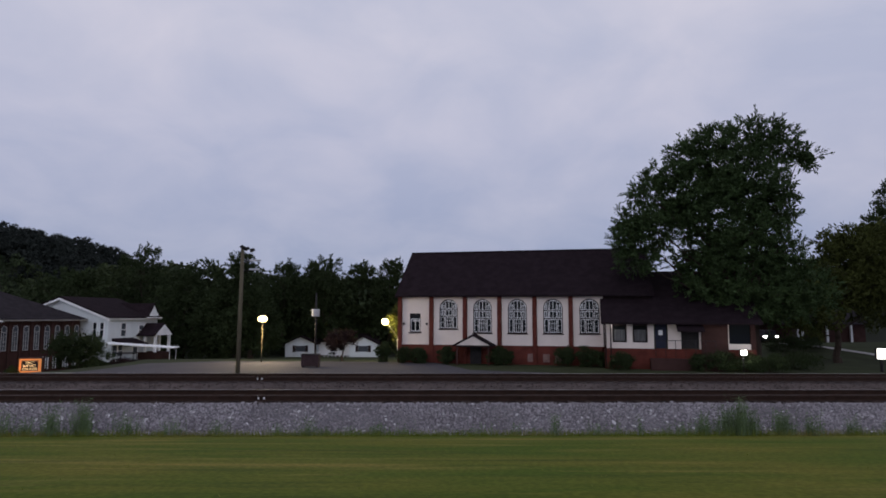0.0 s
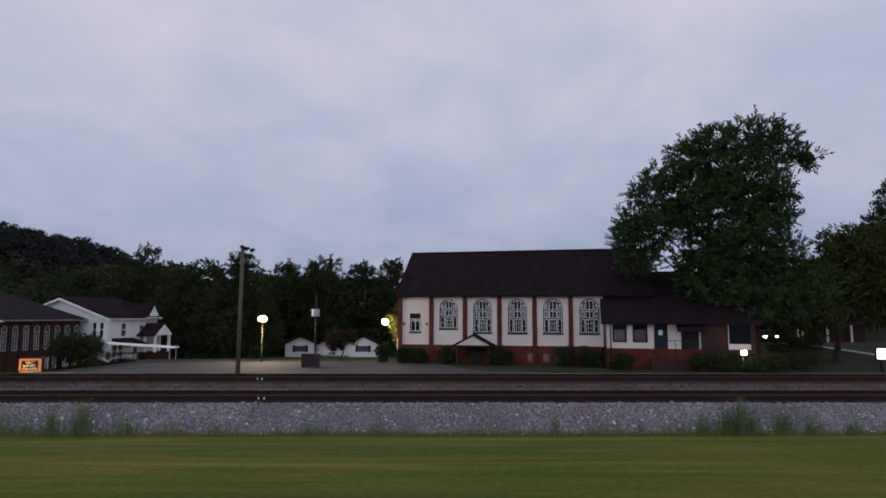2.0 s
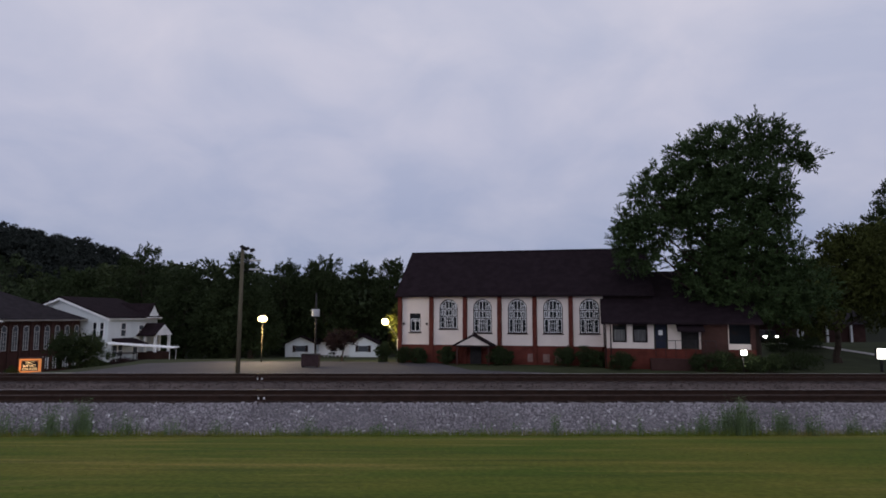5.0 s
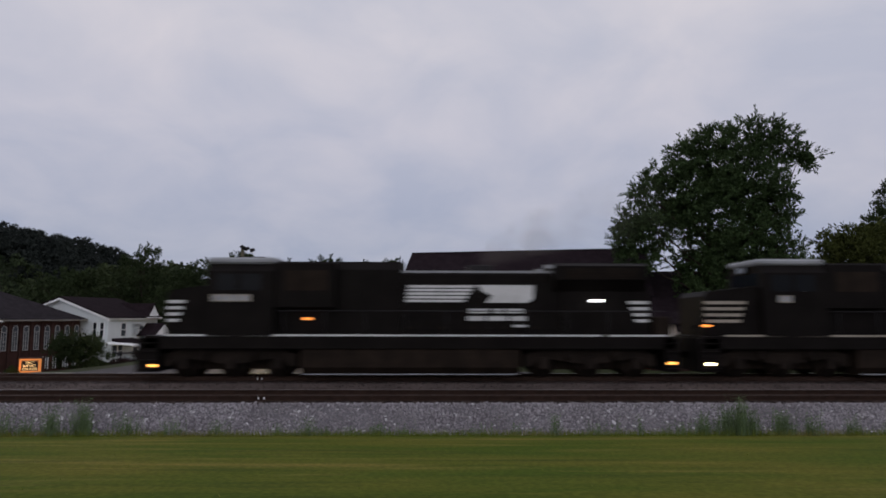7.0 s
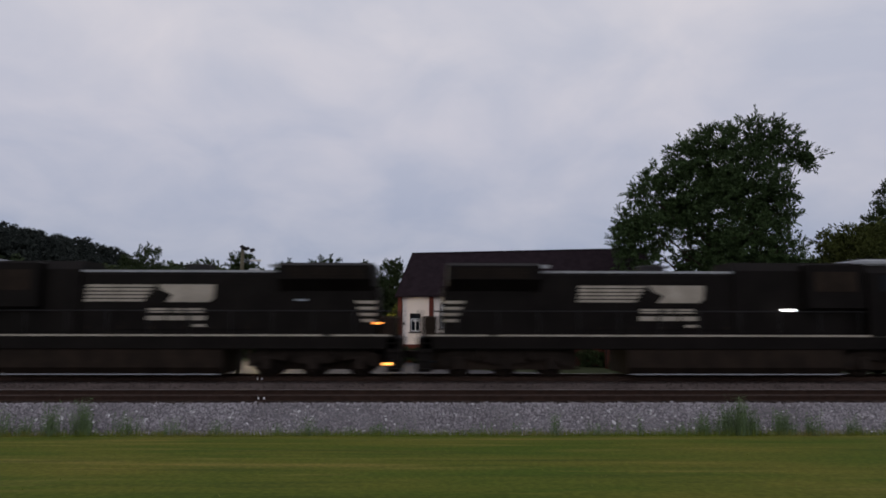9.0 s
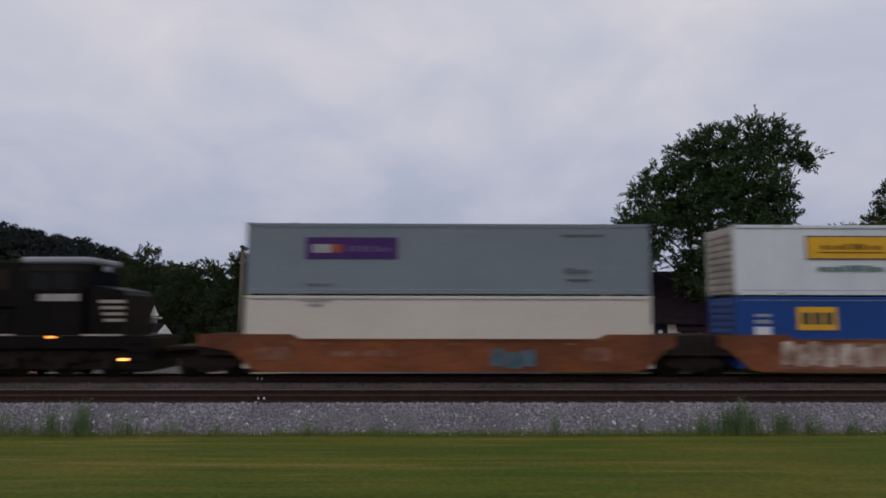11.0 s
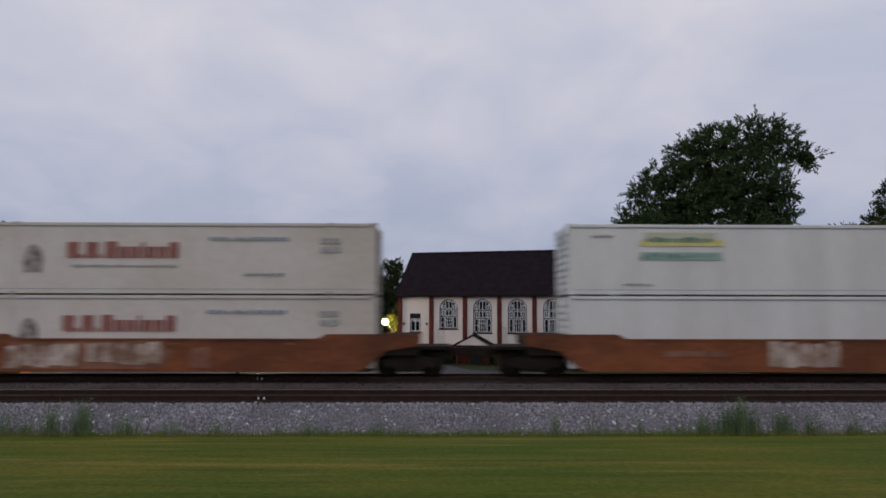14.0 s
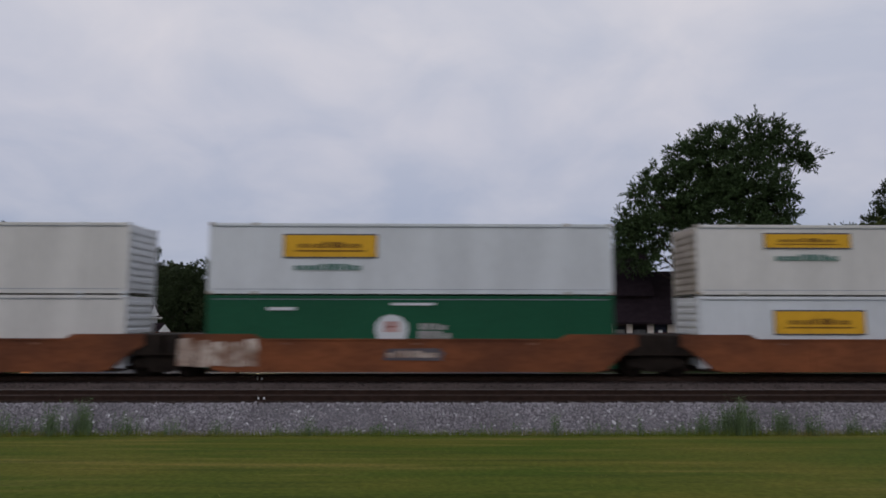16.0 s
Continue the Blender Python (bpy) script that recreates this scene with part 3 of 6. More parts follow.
prism(bm, [(DEPTH + 0.45, 6.14), (half_d, ridge), (half_d, ridge - 0.2), (DEPTH + 0.45, 5.98)], X0 - 0.35, X1 + 0.35, axis="x")
roof = part("roof", bm, SHINGLE, church, "dark shingle gable roof")
part("ridge_cap", bx(X0 - 0.35, X1 + 0.35, half_d - 0.14, half_d + 0.14, ridge - 0.04, ridge + 0.05, bev=0.03), SHINGLE, roof)
VENT = mat("faded_vent_paint", (0.20, 0.13, 0.115), 0.9)
# small vents and lamps on the basement wall
for x_, z_ in ((-5.95, 0.62), (-4.6, 0.6), (-3.55, 0.6)):
    part("basement_vent", bx(x_ - 0.28, x_ + 0.28, -0.16, -0.1, z_ - 0.35, z_ + 0.35), VENT, church)
for x_ in (-17.65, -15.45):
    f_ = part("wall_light", bx(x_ - 0.08, x_ + 0.08, -0.15, 0.0, 3.45, 3.65, bev=0.02), DARKMETAL, church, "small dark wall light")

# gabled hood over the basement stair
hood = thing("entrance_hood", CH @ pose(-10.85, -0.22, 0), "small gabled hood over the basement entrance", "porch")
bm = bmesh.new()
for s in (-1, 1):
    prism(bm, [(s * 1.75, 1.62), (0, 2.55), (0, 2.68), (s * 1.85, 1.70)], -1.7, 0.0)
part("roof", bm, SHINGLE, hood)
part("gable", pri([(-1.45, 1.72), (1.45, 1.72), (0, 2.48)], -1.6, -1.52), STUCCO, hood, "cream stucco gable")
part("beam", bx(-1.55, 1.55, -1.62, -1.5, 1.58, 1.70), TRIM_DARK, hood)
for s in (-1, 1):
    part("post", bx(s * 1.4 - 0.06, s * 1.4 + 0.06, -1.62, -1.5, 0, 1.58), BRICK_DARK, hood)
part("door", bx(-0.5, 0.5, -0.05, -0.0, 0.02, 1.5), DARKMETAL, hood)

# ---- side wing of the church with a low porch roof ----
wing = thing("church_wing", CH @ pose(0, 0, 0), "low cream wing with a deep dark shingle roof", "building")
WY, WX0, WX1 = -2.4, 0.42, 11.9
bm = bmesh.new()
CURTAIN = mat("dim_curtain", (0.13, 0.13, 0.135), 0.9, vary=0.4, scale=6, fine=30, bump=0.1, stretch=(1, 1, 0.1))
wops = [(0.99, 2.13, 2.14, 3.80), (2.60, 3.77, 2.14, 3.80), (4.27, 5.34, 1.70, 3.75), (6.35, 7.72, 1.70, 3.5), (9.95, 11.54, 2.09, 3.85)]
last = WX0
for a, b, zb, zt in wops:
    part("wall_panel", bx(last, a, WY, WY + 0.25, 1.66, 3.95), STUCCO, wing, "cream stucco wall")
    part("wall_panel", bx(a, b, WY, WY + 0.25, zt, 3.95), STUCCO, wing)
    if zb > 1.7:
        part("wall_panel", bx(a, b, WY, WY + 0.25, 1.66, zb), STUCCO, wing)
    last = b
# Corner panel given the dark brick colour to stand for shade.
part("brick_return", bx(last, WX1, WY, WY + 0.25, 1.66, 3.95), BRICK_DARK, wing, "corner wall in dark brick colour standing for shade")
box(bm, WX0, WX0 + 0.25, WY + 0.25, 0.0, 1.66, 3.95)
part("side_wall", bm, STUCCO, wing, "cream stucco side wall")
part("brick_base", bx(WX0 - 0.05, WX1, WY - 0.06, WY + 0.3, -0.4, 1.66), BRICK, wing, "red brick base")
part("brick_base", bx(WX0 - 0.05, WX0 + 0.25, WY + 0.3, -0.12, -0.4, 1.66), BRICK, wing)
for a, b, zb, zt in wops[:2]:
    w = part("window", bx(a + 0.06, b - 0.06, WY + 0.12, WY + 0.15, zb + 0.06, zt - 0.06), GLASS, wing, "dark curtained window")
    bm = bmesh.new()
    box(bm, a, a + 0.08, WY - 0.02, WY + 0.2, zb, zt); box(bm, b - 0.08, b, WY - 0.02, WY + 0.2, zb, zt)
    box(bm, a + 0.08, b - 0.08, WY - 0.018, WY + 0.2, zt - 0.3, zt - 0.2); box(bm, a + 0.08, b - 0.08, WY - 0.018, WY + 0.2, zb, zb + 0.08)
    part("frame", bm, TRIM_DARK, w)
    part("curtain", bx(a + 0.14, b - 0.14, WY + 0.085, WY + 0.11, zb + 0.12, zt - 0.62), CURTAIN, w, "dim grey curtain")
a, b, zb, zt = wops[2]
d_ = part("door", bx(a + 0.1, b - 0.1, WY + 0.08, WY + 0.14, zb, zt - 0.08), mat("dark_blue_door", (0.022, 0.026, 0.045), 0.6), wing, "dark painted door with a paper notice")
part("notice", bx(a + 0.35, b - 0.4, WY + 0.05, WY + 0.076, 2.75, 3.15), WHITE, d_, "white paper notice on the door")
part("lintel", bx(a, b, WY - 0.03, WY + 0.06, zt - 0.08, zt), TRIM_DARK, wing)
part("dark_entry", bx(6.36, 7.71, WY + 0.15, WY + 0.2, 1.7, 3.5), DARKMETAL, wing)
part("entry_awning", pri([(WY - 1.2, 3.15), (WY + 0.0, 3.75), (WY + 0.0, 3.62), (WY - 1.2, 3.05)], 5.95, 8.0, axis="x"), SHINGLE, wing)
part("dark_bay", bx(9.96, 11.53, WY + 0.15, WY + 0.2, 2.1, 3.84), GLASS, wing)
part("brick_pier", bx(7.86, 9.87, WY - 0.12, WY, 0, 3.7), BRICK_DARK, wing, "brown brick pier")
for x_ in (0.45, 0.85):
    part("downpipe", rod((x_, WY - 0.1, 0.1), (x_, WY - 0.1, 3.9), 0.05, n=8), TRIM_DARK, wing)
bm = bmesh.new()
prism(bm, [(WY - 0.75, 3.78), (4.0, 8.35), (4.0, 8.15), (WY - 0.75, 3.62)], WX0 - 0.35, WX1 + 0.4, axis="x")
prism(bm, [(10.6, 3.9), (4.0, 8.35), (4.0, 8.15), (10.6, 3.7)], WX0 + 4.4, WX1 + 0.4, axis="x")
part("roof", bm, SHINGLE, wing, "dark shingle roof reaching low over the porch")
bm = bmesh.new()
prism(bm, [(WY + 0.25, 0), (10, 0), (10, 3.9), (4.0, 8.1), (WY + 0.25, 3.9)], WX1 - 0.3, WX1, axis="x")
part("end_wall", bm, BRICK_DARK, wing)
part("porch_lamp", rod((1.08, WY - 0.25, 3.66), (1.08, WY - 0.25, 3.80), 0.09, n=10), LAMP_WHITE, wing, "small lit porch lamp")
for i in range(7):
    part("handrail_post", rod((4.3 + i * 0.75, WY - 0.9, 1.0), (4.3 + i * 0.75, WY - 0.9, 2.35), 0.02, n=6), DARKMETAL, wing)
part("handrail", rod((4.3, WY - 0.9, 2.35), (8.8, WY - 0.9, 2.35), 0.025, n=6), DARKMETAL, wing)
# Slab takes the darker brick in place of the oak's shade.
part("porch_slab", bx(3.9, 9.2, WY - 1.1, WY - 0.08, 0, 0.9), BRICK_DARK, wing)

# ---- brick church hall with arched windows, lit sign ----
HA = 63
hall = thing("church_hall", pose(-41.2, 76.5, -2.3, 0, 0, HA), "brown brick church hall with narrow arched windows", "building")
HL = 30.0
bm = bmesh.new()
box(bm, -HL, 0, 0, 0.3, 0, 6.0)
box(bm, -0.3, 0, 0.3, 14, 0, 6.0)
box(bm, -HL, -0.3, 13.7, 14, 0, 6.0)
box(bm, -HL, -HL + 0.3, 0.3, 13.7, 0, 6.0)
part("wall", bm, BRICK_DARK, hall, "brown brick wall")
bm = bmesh.new()
hv = [bm.verts.new(c_) for c_ in ((0.6, -0.7, 6.1), (0.6, 14.7, 6.1), (-HL, 14.7, 6.1), (-HL, -0.7, 6.1), (-7.5, 7, 10.0), (-HL, 7, 10.0))]
for k in ((0, 1, 4), (3, 0, 4, 5), (1, 2, 5, 4), (0, 3, 2, 1), (2, 3, 5)):
    bm.faces.new([hv[q] for q in k])
bmesh.ops.recalc_face_normals(bm, faces=bm.faces)
part("roof", bm, SHINGLE_GREY, hall, "grey shingle roof")
part("cornice", bx(-HL, 0.5, -0.6, -0.02, 5.95, 6.09), CONCRETE, hall, "pale eaves board")
for i in range(16):
    c = -0.45 - i * 1.15
    bm = bmesh.new()
    prism(bm, [(c + 0.27, 2.85)] + arch_pts(c, 0.27, 5.1, 5.45) + [(c - 0.27, 2.85)], -0.06, -0.02)
    w = part("window", bm, GLASS_PALE, hall, "narrow arched window")
    bm = bmesh.new()
    box(bm, c - 0.28, c - 0.23, -0.10, -0.062, 2.8, 5.1); box(bm, c + 0.23, c + 0.28, -0.10, -0.062, 2.8, 5.1)
    box(bm, c - 0.23, c + 0.23, -0.10, -0.062, 2.8, 2.87); box(bm, c - 0.23, c + 0.23, -0.10, -0.062, 4.75, 4.80)
    box(bm, c - 0.02, c + 0.02, -0.095, -0.062, 2.87, 4.75)
    for zz in (3.3, 3.8, 4.3):
        box(bm, c - 0.23, c + 0.23, -0.09, -0.062, zz - 0.015, zz + 0.015)
    prism(bm, arch_pts(c, 0.28, 5.1, 5.46) + arch_pts(c, 0.23, 5.1, 5.40)[::-1], -0.10, -0.062)
    part("frame", bm, FRAME_DIM, w, "weathered white window frame")
    part("pilaster", bx(c - 0.575 - 0.12, c - 0.575 + 0.12, -0.16, -0.02, 0, 5.84), BRICK_DARK, hall)
    if i < 5:
        w = part("window", bx(c - 0.25, c + 0.25, -0.06, -0.02, 0.7, 1.95), GLASS_PALE, hall, "low basement window")
        bm = bmesh.new()
        box(bm, c - 0.32, c - 0.25, -0.10, -0.02, 0.65, 2.0); box(bm, c + 0.25, c + 0.32, -0.10, -0.02, 0.65, 2.0)
        box(bm, c - 0.03, c + 0.03, -0.10, -0.062, 0.7, 1.9)
        part("frame", bm, WHITE, w)
# entrance gable on the hall
part("entrance_gable", pri([(-14.5, 5.86), (-9.4, 5.86), (-11.9, 7.3)], -1.6, -0.02), WHITE, hall, "white pediment over the entrance")

sign = thing("church_sign", pose(-35.4, 58.0, -2.2, 0, 0, 12), "brick sign pillar with orange glow for its lamplit brick and dark lettering", "sign")
part("pillar", bx(-0.98, 1.0, 0.0, 0.5, 0, 2.75), BRICK_DARK, sign)
# Weak orange emission stands for lamplight falling on the pillar's brick.
part("panel", bx(-0.86, 0.9, -0.06, -0.004, 1.15, 2.66, bev=0.02), glow("lamplit_brick_glow", (1.0, 0.36, 0.09), 0.11), sign, "orange glow standing for lamplit brick on the pillar")
for txt, zz, s in (("FIRST", 2.22, 0.28), ("BAPTIST", 1.95, 0.28), ("CHURCH", 1.68, 0.28)):
    cu = bpy.data.curves.new("lettering", "FONT")
    cu.body, cu.size, cu.align_x, cu.extrude = txt, s, "CENTER", 0.004
    tmp = bpy.data.objects.new("lettering", cu)
    me = bpy.data.meshes.new_from_object(tmp)
    bpy.data.objects.remove(tmp)
    lt = link_mesh("lettering", me, glow("pale_lit_letters", (1.0, 0.70, 0.34), 0.9), sign, "pale raised lettering")
    lt.matrix_basis = pose(0.0, -0.085, zz, 90, 0, 0)
part("letter_board", bx(-0.66, 0.66, -0.076, -0.062, 1.6, 2.5), TRIM_DARK, sign, "dark board behind the letters")

# ---- white two-storey house ----
house = thing("white_house", pose(-38.0, 76.5, -1.2, 0, 0, -12), "white two-storey wooden house with a dark shingle roof", "house")
WH, HW, HLn = 5.1, 12.6, 9.0
bm = bmesh.new()
prism(bm, [(-HW, 0), (0, 0), (0, WH), (-HW / 2, WH + 2.3), (-HW, WH)], 0, 0.25)
box(bm, -0.25, 0, 0.25, HLn, 0, WH)
box(bm, -HW, -HW + 0.25, 0.25, HLn, 0, WH)
prism(bm, [(-HW, 0), (0, 0), (0, WH), (-HW / 2, WH + 2.3), (-HW, WH)], HLn, HLn + 0.25)
part("wall", bm, SIDING, house, "white clapboard wall")
bm = bmesh.new()
for s in (-1, 1):
    c = -HW / 2
    prism(bm, [(c, WH + 2.45), (c + s * (HW / 2 + 0.5), WH - 0.0), (c + s * (HW / 2 + 0.5), WH + 0.16), (c, WH + 2.62)], -0.5, HLn + 0.6)
part("roof", bm, SHINGLE, house, "dark shingle roof")
bm = bmesh.new()
c = -HW / 2
for s in (-1, 1):
    prism(bm, [(c, WH + 2.42), (c + s * (HW / 2 + 0.5), WH - 0.03), (c + s * (HW / 2 + 0.5), WH - 0.25), (c, WH + 2.18)], -0.56, -0.3)
part("barge_board", bm, WHITE, house)
for y_, z_, h_ in ((2.3, 3.0, 1.5), (5.6, 3.1, 1.1), (0.9, 0.6, 1.3), (1.9, 0.6, 1.3), (4.6, 0.8, 1.6)):
    w = part("window", bx(0.0, 0.04, y_, y_ + 0.8, z_, z_ + h_), GLASS_PALE, house, "dark sash window")
    bm = bmesh.new()
    box(bm, 0.0, 0.07, y_ - 0.1, y_, z_ - 0.1, z_ + h_ + 0.1); box(bm, 0.0, 0.07, y_ + 0.8, y_ + 0.9, z_ - 0.1, z_ + h_ + 0.1)
    box(bm, 0.0, 0.07, y_, y_ + 0.8, z_ + h_ / 2 - 0.04, z_ + h_ / 2 + 0.04)
    part("frame", bm, WHITE, w)
for x_ in (-1.9, -0.95):
    w = part("window", bx(x_, x_ + 0.45, -0.04, 0.0, 3.0, 4.6), GLASS, house, "narrow dark sash window")
    bm = bmesh.new()
    box(bm, x_ - 0.08, x_, -0.07, 0.0, 2.92, 4.68); box(bm, x_ + 0.45, x_ + 0.53, -0.07, 0.0, 2.92, 4.68)
    box(bm, x_, x_ + 0.45, -0.06, -0.042, 3.77, 3.83)
    part("frame", bm, WHITE, w)
part("downpipe", rod((0.06, -0.06, 0.1), (0.06, -0.06, WH - 0.1), 0.05, n=8), SIDING, house)
part("fascia", bx(0.42, 0.50, -0.4, HLn + 0.5, WH - 0.12, WH - 0.01), WHITE, house, "white eaves board")
# cross gable and entrance porch
bm = bmesh.new()
prism(bm, [(6.6, WH + 0.3), (8.6, WH + 0.3), (7.6, WH + 1.75)], -4.0, 0.62, axis="x")
part("cross_gable", bm, WHITE, house, "white gable peak")
bm = bmesh.new()
for s in (-1, 1):
    prism(bm, [(7.6, WH + 1.77), (7.6 + s * 1.25, WH + 0.02), (7.6 + s * 1.25, WH + 0.14), (7.6, WH + 1.92)], -4.4, 0.72, axis="x")
part("cross_gable_roof", bm, SHINGLE, house)
part("gable_return", bx(0.3, 0.95, 6.3, 8.9, WH + 0.02, WH + 0.14), WHITE, house, "white eaves return under the gable peak")
porch = part("porch", bx(0.0, 2.5, 5.6, 8.6, 0, 0.9), BRICK_DARK, house, "entrance porch with white columns")
for x_ in (0.9, 2.3):
    for y_ in (5.7, 8.5):
        part("column", bx(x_ - 0.14, x_ + 0.14, y_ - 0.14, y_ + 0.14, 0.9, 3.0), WHITE, porch)
bm = bmesh.new()
prism(bm, [(5.4, 3.0), (8.8, 3.0), (7.1, 4.3)], 0.0, 2.6, axis="x")
part("gable_front", bm, WHITE, porch)
bm = bmesh.new()
for s in (-1, 1):
    prism(bm, [(7.1, 4.35), (7.1 + s * 1.95, 2.88), (7.1 + s * 1.95, 3.0), (7.1, 4.5)], 0.0, 2.55, axis="x")
part("porch_roof", bm, SHINGLE, porch)
part("lean_to_roof", pri([(0.0, 2.45), (2.2, 1.95), (2.2, 2.05), (0.0, 2.75)], 0.8, 4.6), SHINGLE, house, "small dark lean-to roof")

canopy = thing("drive_canopy", pose(-35.4, 71.5, -1.15, 0, 0, 4), "long thin white canopy roof on slim posts", "canopy")
part("roof", pri([(-0.2, 2.37), (7.2, 1.87), (7.2, 1.97), (-0.2, 2.48)], -1.2, 1.2), WHITE, canopy)
for x_, zt in ((0.0, 2.33), (6.9, 1.87)):
    part("post", rod((x_, -1.05, -1.2), (x_, -1.05, zt), 0.035, n=8), METAL, canopy)
    part("post", rod((x_, 1.05, -1.2), (x_, 1.05, zt), 0.035, n=8), METAL, canopy)
swing = thing("garden_swing", pose(-32.1, 69.0, -1.35, 0, 0, 6), "dark metal swing frame with a flat top", "swing")
part("top", bx(-0.95, 0.95, -0.5, 0.5, 1.62, 1.74, bev=0.02), DARKMETAL, swing)
for x_ in (-0.85, 0.85):
    for y_ in (-0.42, 0.42):
        part("leg", rod((x_, y_, -0.6), (x_ * 0.96, y_, 1.63), 0.035, n=6), DARKMETAL, swing)
part("seat", bx(-0.6, 0.6, -0.2, 0.2, 0.38, 0.44), DARKMETAL, swing)
for x_ in (-0.55, 0.55):
    part("hanger", rod((x_, 0, 0.44), (x_, 0, 1.63), 0.012, n=5), DARKMETAL, swing)

# ---- low white bungalow with two gabled wings ----
bung = thing("bungalow", pose(-15.6, 100, -2.1), "low white bungalow with two front gables", "house")
part("wall", bx(-2.4, 3.4, 3.0, 3.3, 0, 2.4), WHITE, bung)
for c, hw in ((-4.65, 2.32), (4.95, 2.18)):
    bm = bmesh.new()
    prism(bm, [(c - hw, 0), (c + hw, 0), (c + hw, 2.05), (c, 3.1), (c - hw, 2.05)], 0, 5)
    wg = part("gable_wing", bm, SIDING, bung, "white gabled wing")
    bm = bmesh.new()
    for s in (-1, 1):
        prism(bm, [(c, 3.12), (c + s * (hw + 0.3), 1.93), (c + s * (hw + 0.3), 2.07), (c, 3.3)], -0.3, 9)
    part("roof", bm, SHINGLE, wg, "dark shingle roof")
    w = part("window", bx(c - 0.75, c + 0.75, -0.03, 0.0, 0.9, 1.75), GLASS_PALE, wg, "wide window with dark shutters")
    for s in (-1, 1):
        part("shutter", bx(c + s * 0.97 - 0.2, c + s * 0.97 + 0.2, -0.05, 0.0, 0.82, 1.83), TRIM_DARK, wg)
bm = bmesh.new()
prism(bm, [(2.3, 2.2), (7.5, 3.9), (12, 2.2)], -6.5, 7.2, axis="x")
part("roof", bm, SHINGLE, bung)
part("door", bx(-0.5, 0.4, 2.95, 3.0, 0.1, 2.1), DARKMETAL, bung)
part("window", bx(0.9, 1.7, 2.95, 3.0, 0.9, 1.9), GLASS, bung)
for zz in (0.35, 0.85):
    part("porch_rail", bx(-2.2, 2.6, -0.2, -0.14, zz, zz + 0.08), WHITE, bung, "white porch rail")
for k in range(9):
    part("baluster", bx(-2.2 + k * 0.59, -2.12 + k * 0.59, -0.195, -0.145, 0.0, 0.85), WHITE, bung)
part("chimney", bx(5.0, 5.6, 6.5, 7.1, 2.8, 4.3), BRICK_DARK, bung)

# ---- poles and lamps ----
pole = thing("utility_pole", pose(-13.95, 47, 0, 0, 0.45, 0), "weathered wooden pole carrying floodlights", "utility pole")
part("mast", rod((0, 0, -0.4), (0, 0, 9.2), 0.165, 0.12, n=14), WOODPOLE, pole)
for x_, z_ in ((0.35, 9.05), (0.75, 8.95)):
    bm = rod((x_ - 0.15, 0, z_ + 0.05), (x_ + 0.12, -0.1, z_ + 0.12), 0.16, 0.10, n=10)
    part("floodlight", bm, DARKMETAL, pole, "dark unlit floodlight")
for x_, z_ in ((1.0, 8.25), (0.95, 7.6)):
    bm = rod((0, 0, z_ - 0.2), (x_ * 0.6, -0.05, z_), 0.03, n=6)
    arm = part("lamp_arm", bm, DARKMETAL, pole)
    part("lamp_head", bx(x_ * 0.55, x_ * 1.35, -0.15, 0.1, z_ - 0.03, z_ + 0.09, bev=0.03), METAL, arm, "pale flat lamp head")
part("cap_light", rod((-0.05, 0, 9.15), (0.05, 0, 9.35), 0.24, 0.16, n=10), DARKMETAL, pole)

lamp = thing("street_lamp", pose(-15.7, 60, 0), "lit parking lot lamp on a slim pale pole", "street lamp")
part("mast", rod((0, 0, -0.2), (0.05, 0, 4.0), 0.05, 0.038, n=10), WOODPOLE, lamp)
part("head", bx(-0.3, 0.34, -0.22, 0.22, 4.24, 4.34, bev=0.03), DARKMETAL, lamp)
bm = bmesh.new()
bmesh.ops.create_uvsphere(bm, u_segments=16, v_segments=10, radius=1.0, matrix=pose(0.02, 0, 3.98) @ Matrix.Diagonal((0.44, 0.32, 0.28, 1)))
part("bulb", bm, LAMP_WARM, lamp, "glowing warm lamp lens")
wall_lamp = thing("yard_lamp", pose(-4.55, 62.0, 0), "round lit yard lamp on a bent arm", "lamp")
part("arm", rod((1.2, 0.5, 2.2), (0.1, 0.1, 3.7), 0.05, n=8), METAL, wall_lamp)
part("post", rod((1.2, 0.5, -0.1), (1.2, 0.5, 2.3), 0.06, n=8), METAL, wall_lamp)
bm = bmesh.new()
bmesh.ops.create_uvsphere(bm, u_segments=16, v_segments=10, radius=0.33, matrix=pose(0, 0, 3.72))
part("globe", bm, LAMP_WARM, wall_lamp, "glowing warm globe")
part("cap", rod((0, 0, 4.0), (0, 0, 4.12), 0.18, 0.08, n=10), DARKMETAL, wall_lamp)
for x, y, z, e, c in ((-15.1, 58.3, 3.8, 2100, (1.0, 0.76, 0.44)), (-4.2, 62.3, 3.35, 500, (1.0, 0.74, 0.30))):
    ld = bpy.data.lights.new("lamp_light", "POINT")
    ld.energy, ld.color, ld.shadow_soft_size = e, c, 0.3
    new("lamp_light", ld).location = (x, y, z)
ld = bpy.data.lights.new("sign_light", "POINT")
ld.energy, ld.color, ld.shadow_soft_size = 22, (1.0, 0.45, 0.12), 0.2
new("sign_light", ld).location = (-35.7, 57.0, -0.6)

tpole = thing("transformer_pole", pose(-10.42, 58, 0), "thin dark pole with a pale grey box", "utility pole")
part("mast", rod((0, 0, -0.2), (0, 0, 6.3), 0.10, 0.07, n=10), DARKMETAL, tpole)
part("transformer", bx(-0.32, 0.36, -0.4, -0.08, 4.2, 4.85, bev=0.05), METAL, tpole, "pale grey metal box")
dump = thing("dumpster", pose(-10.15, 54.5, 0.03), "dark brown metal dumpster with flat lid", "dumpster")
bm = bmesh.new()
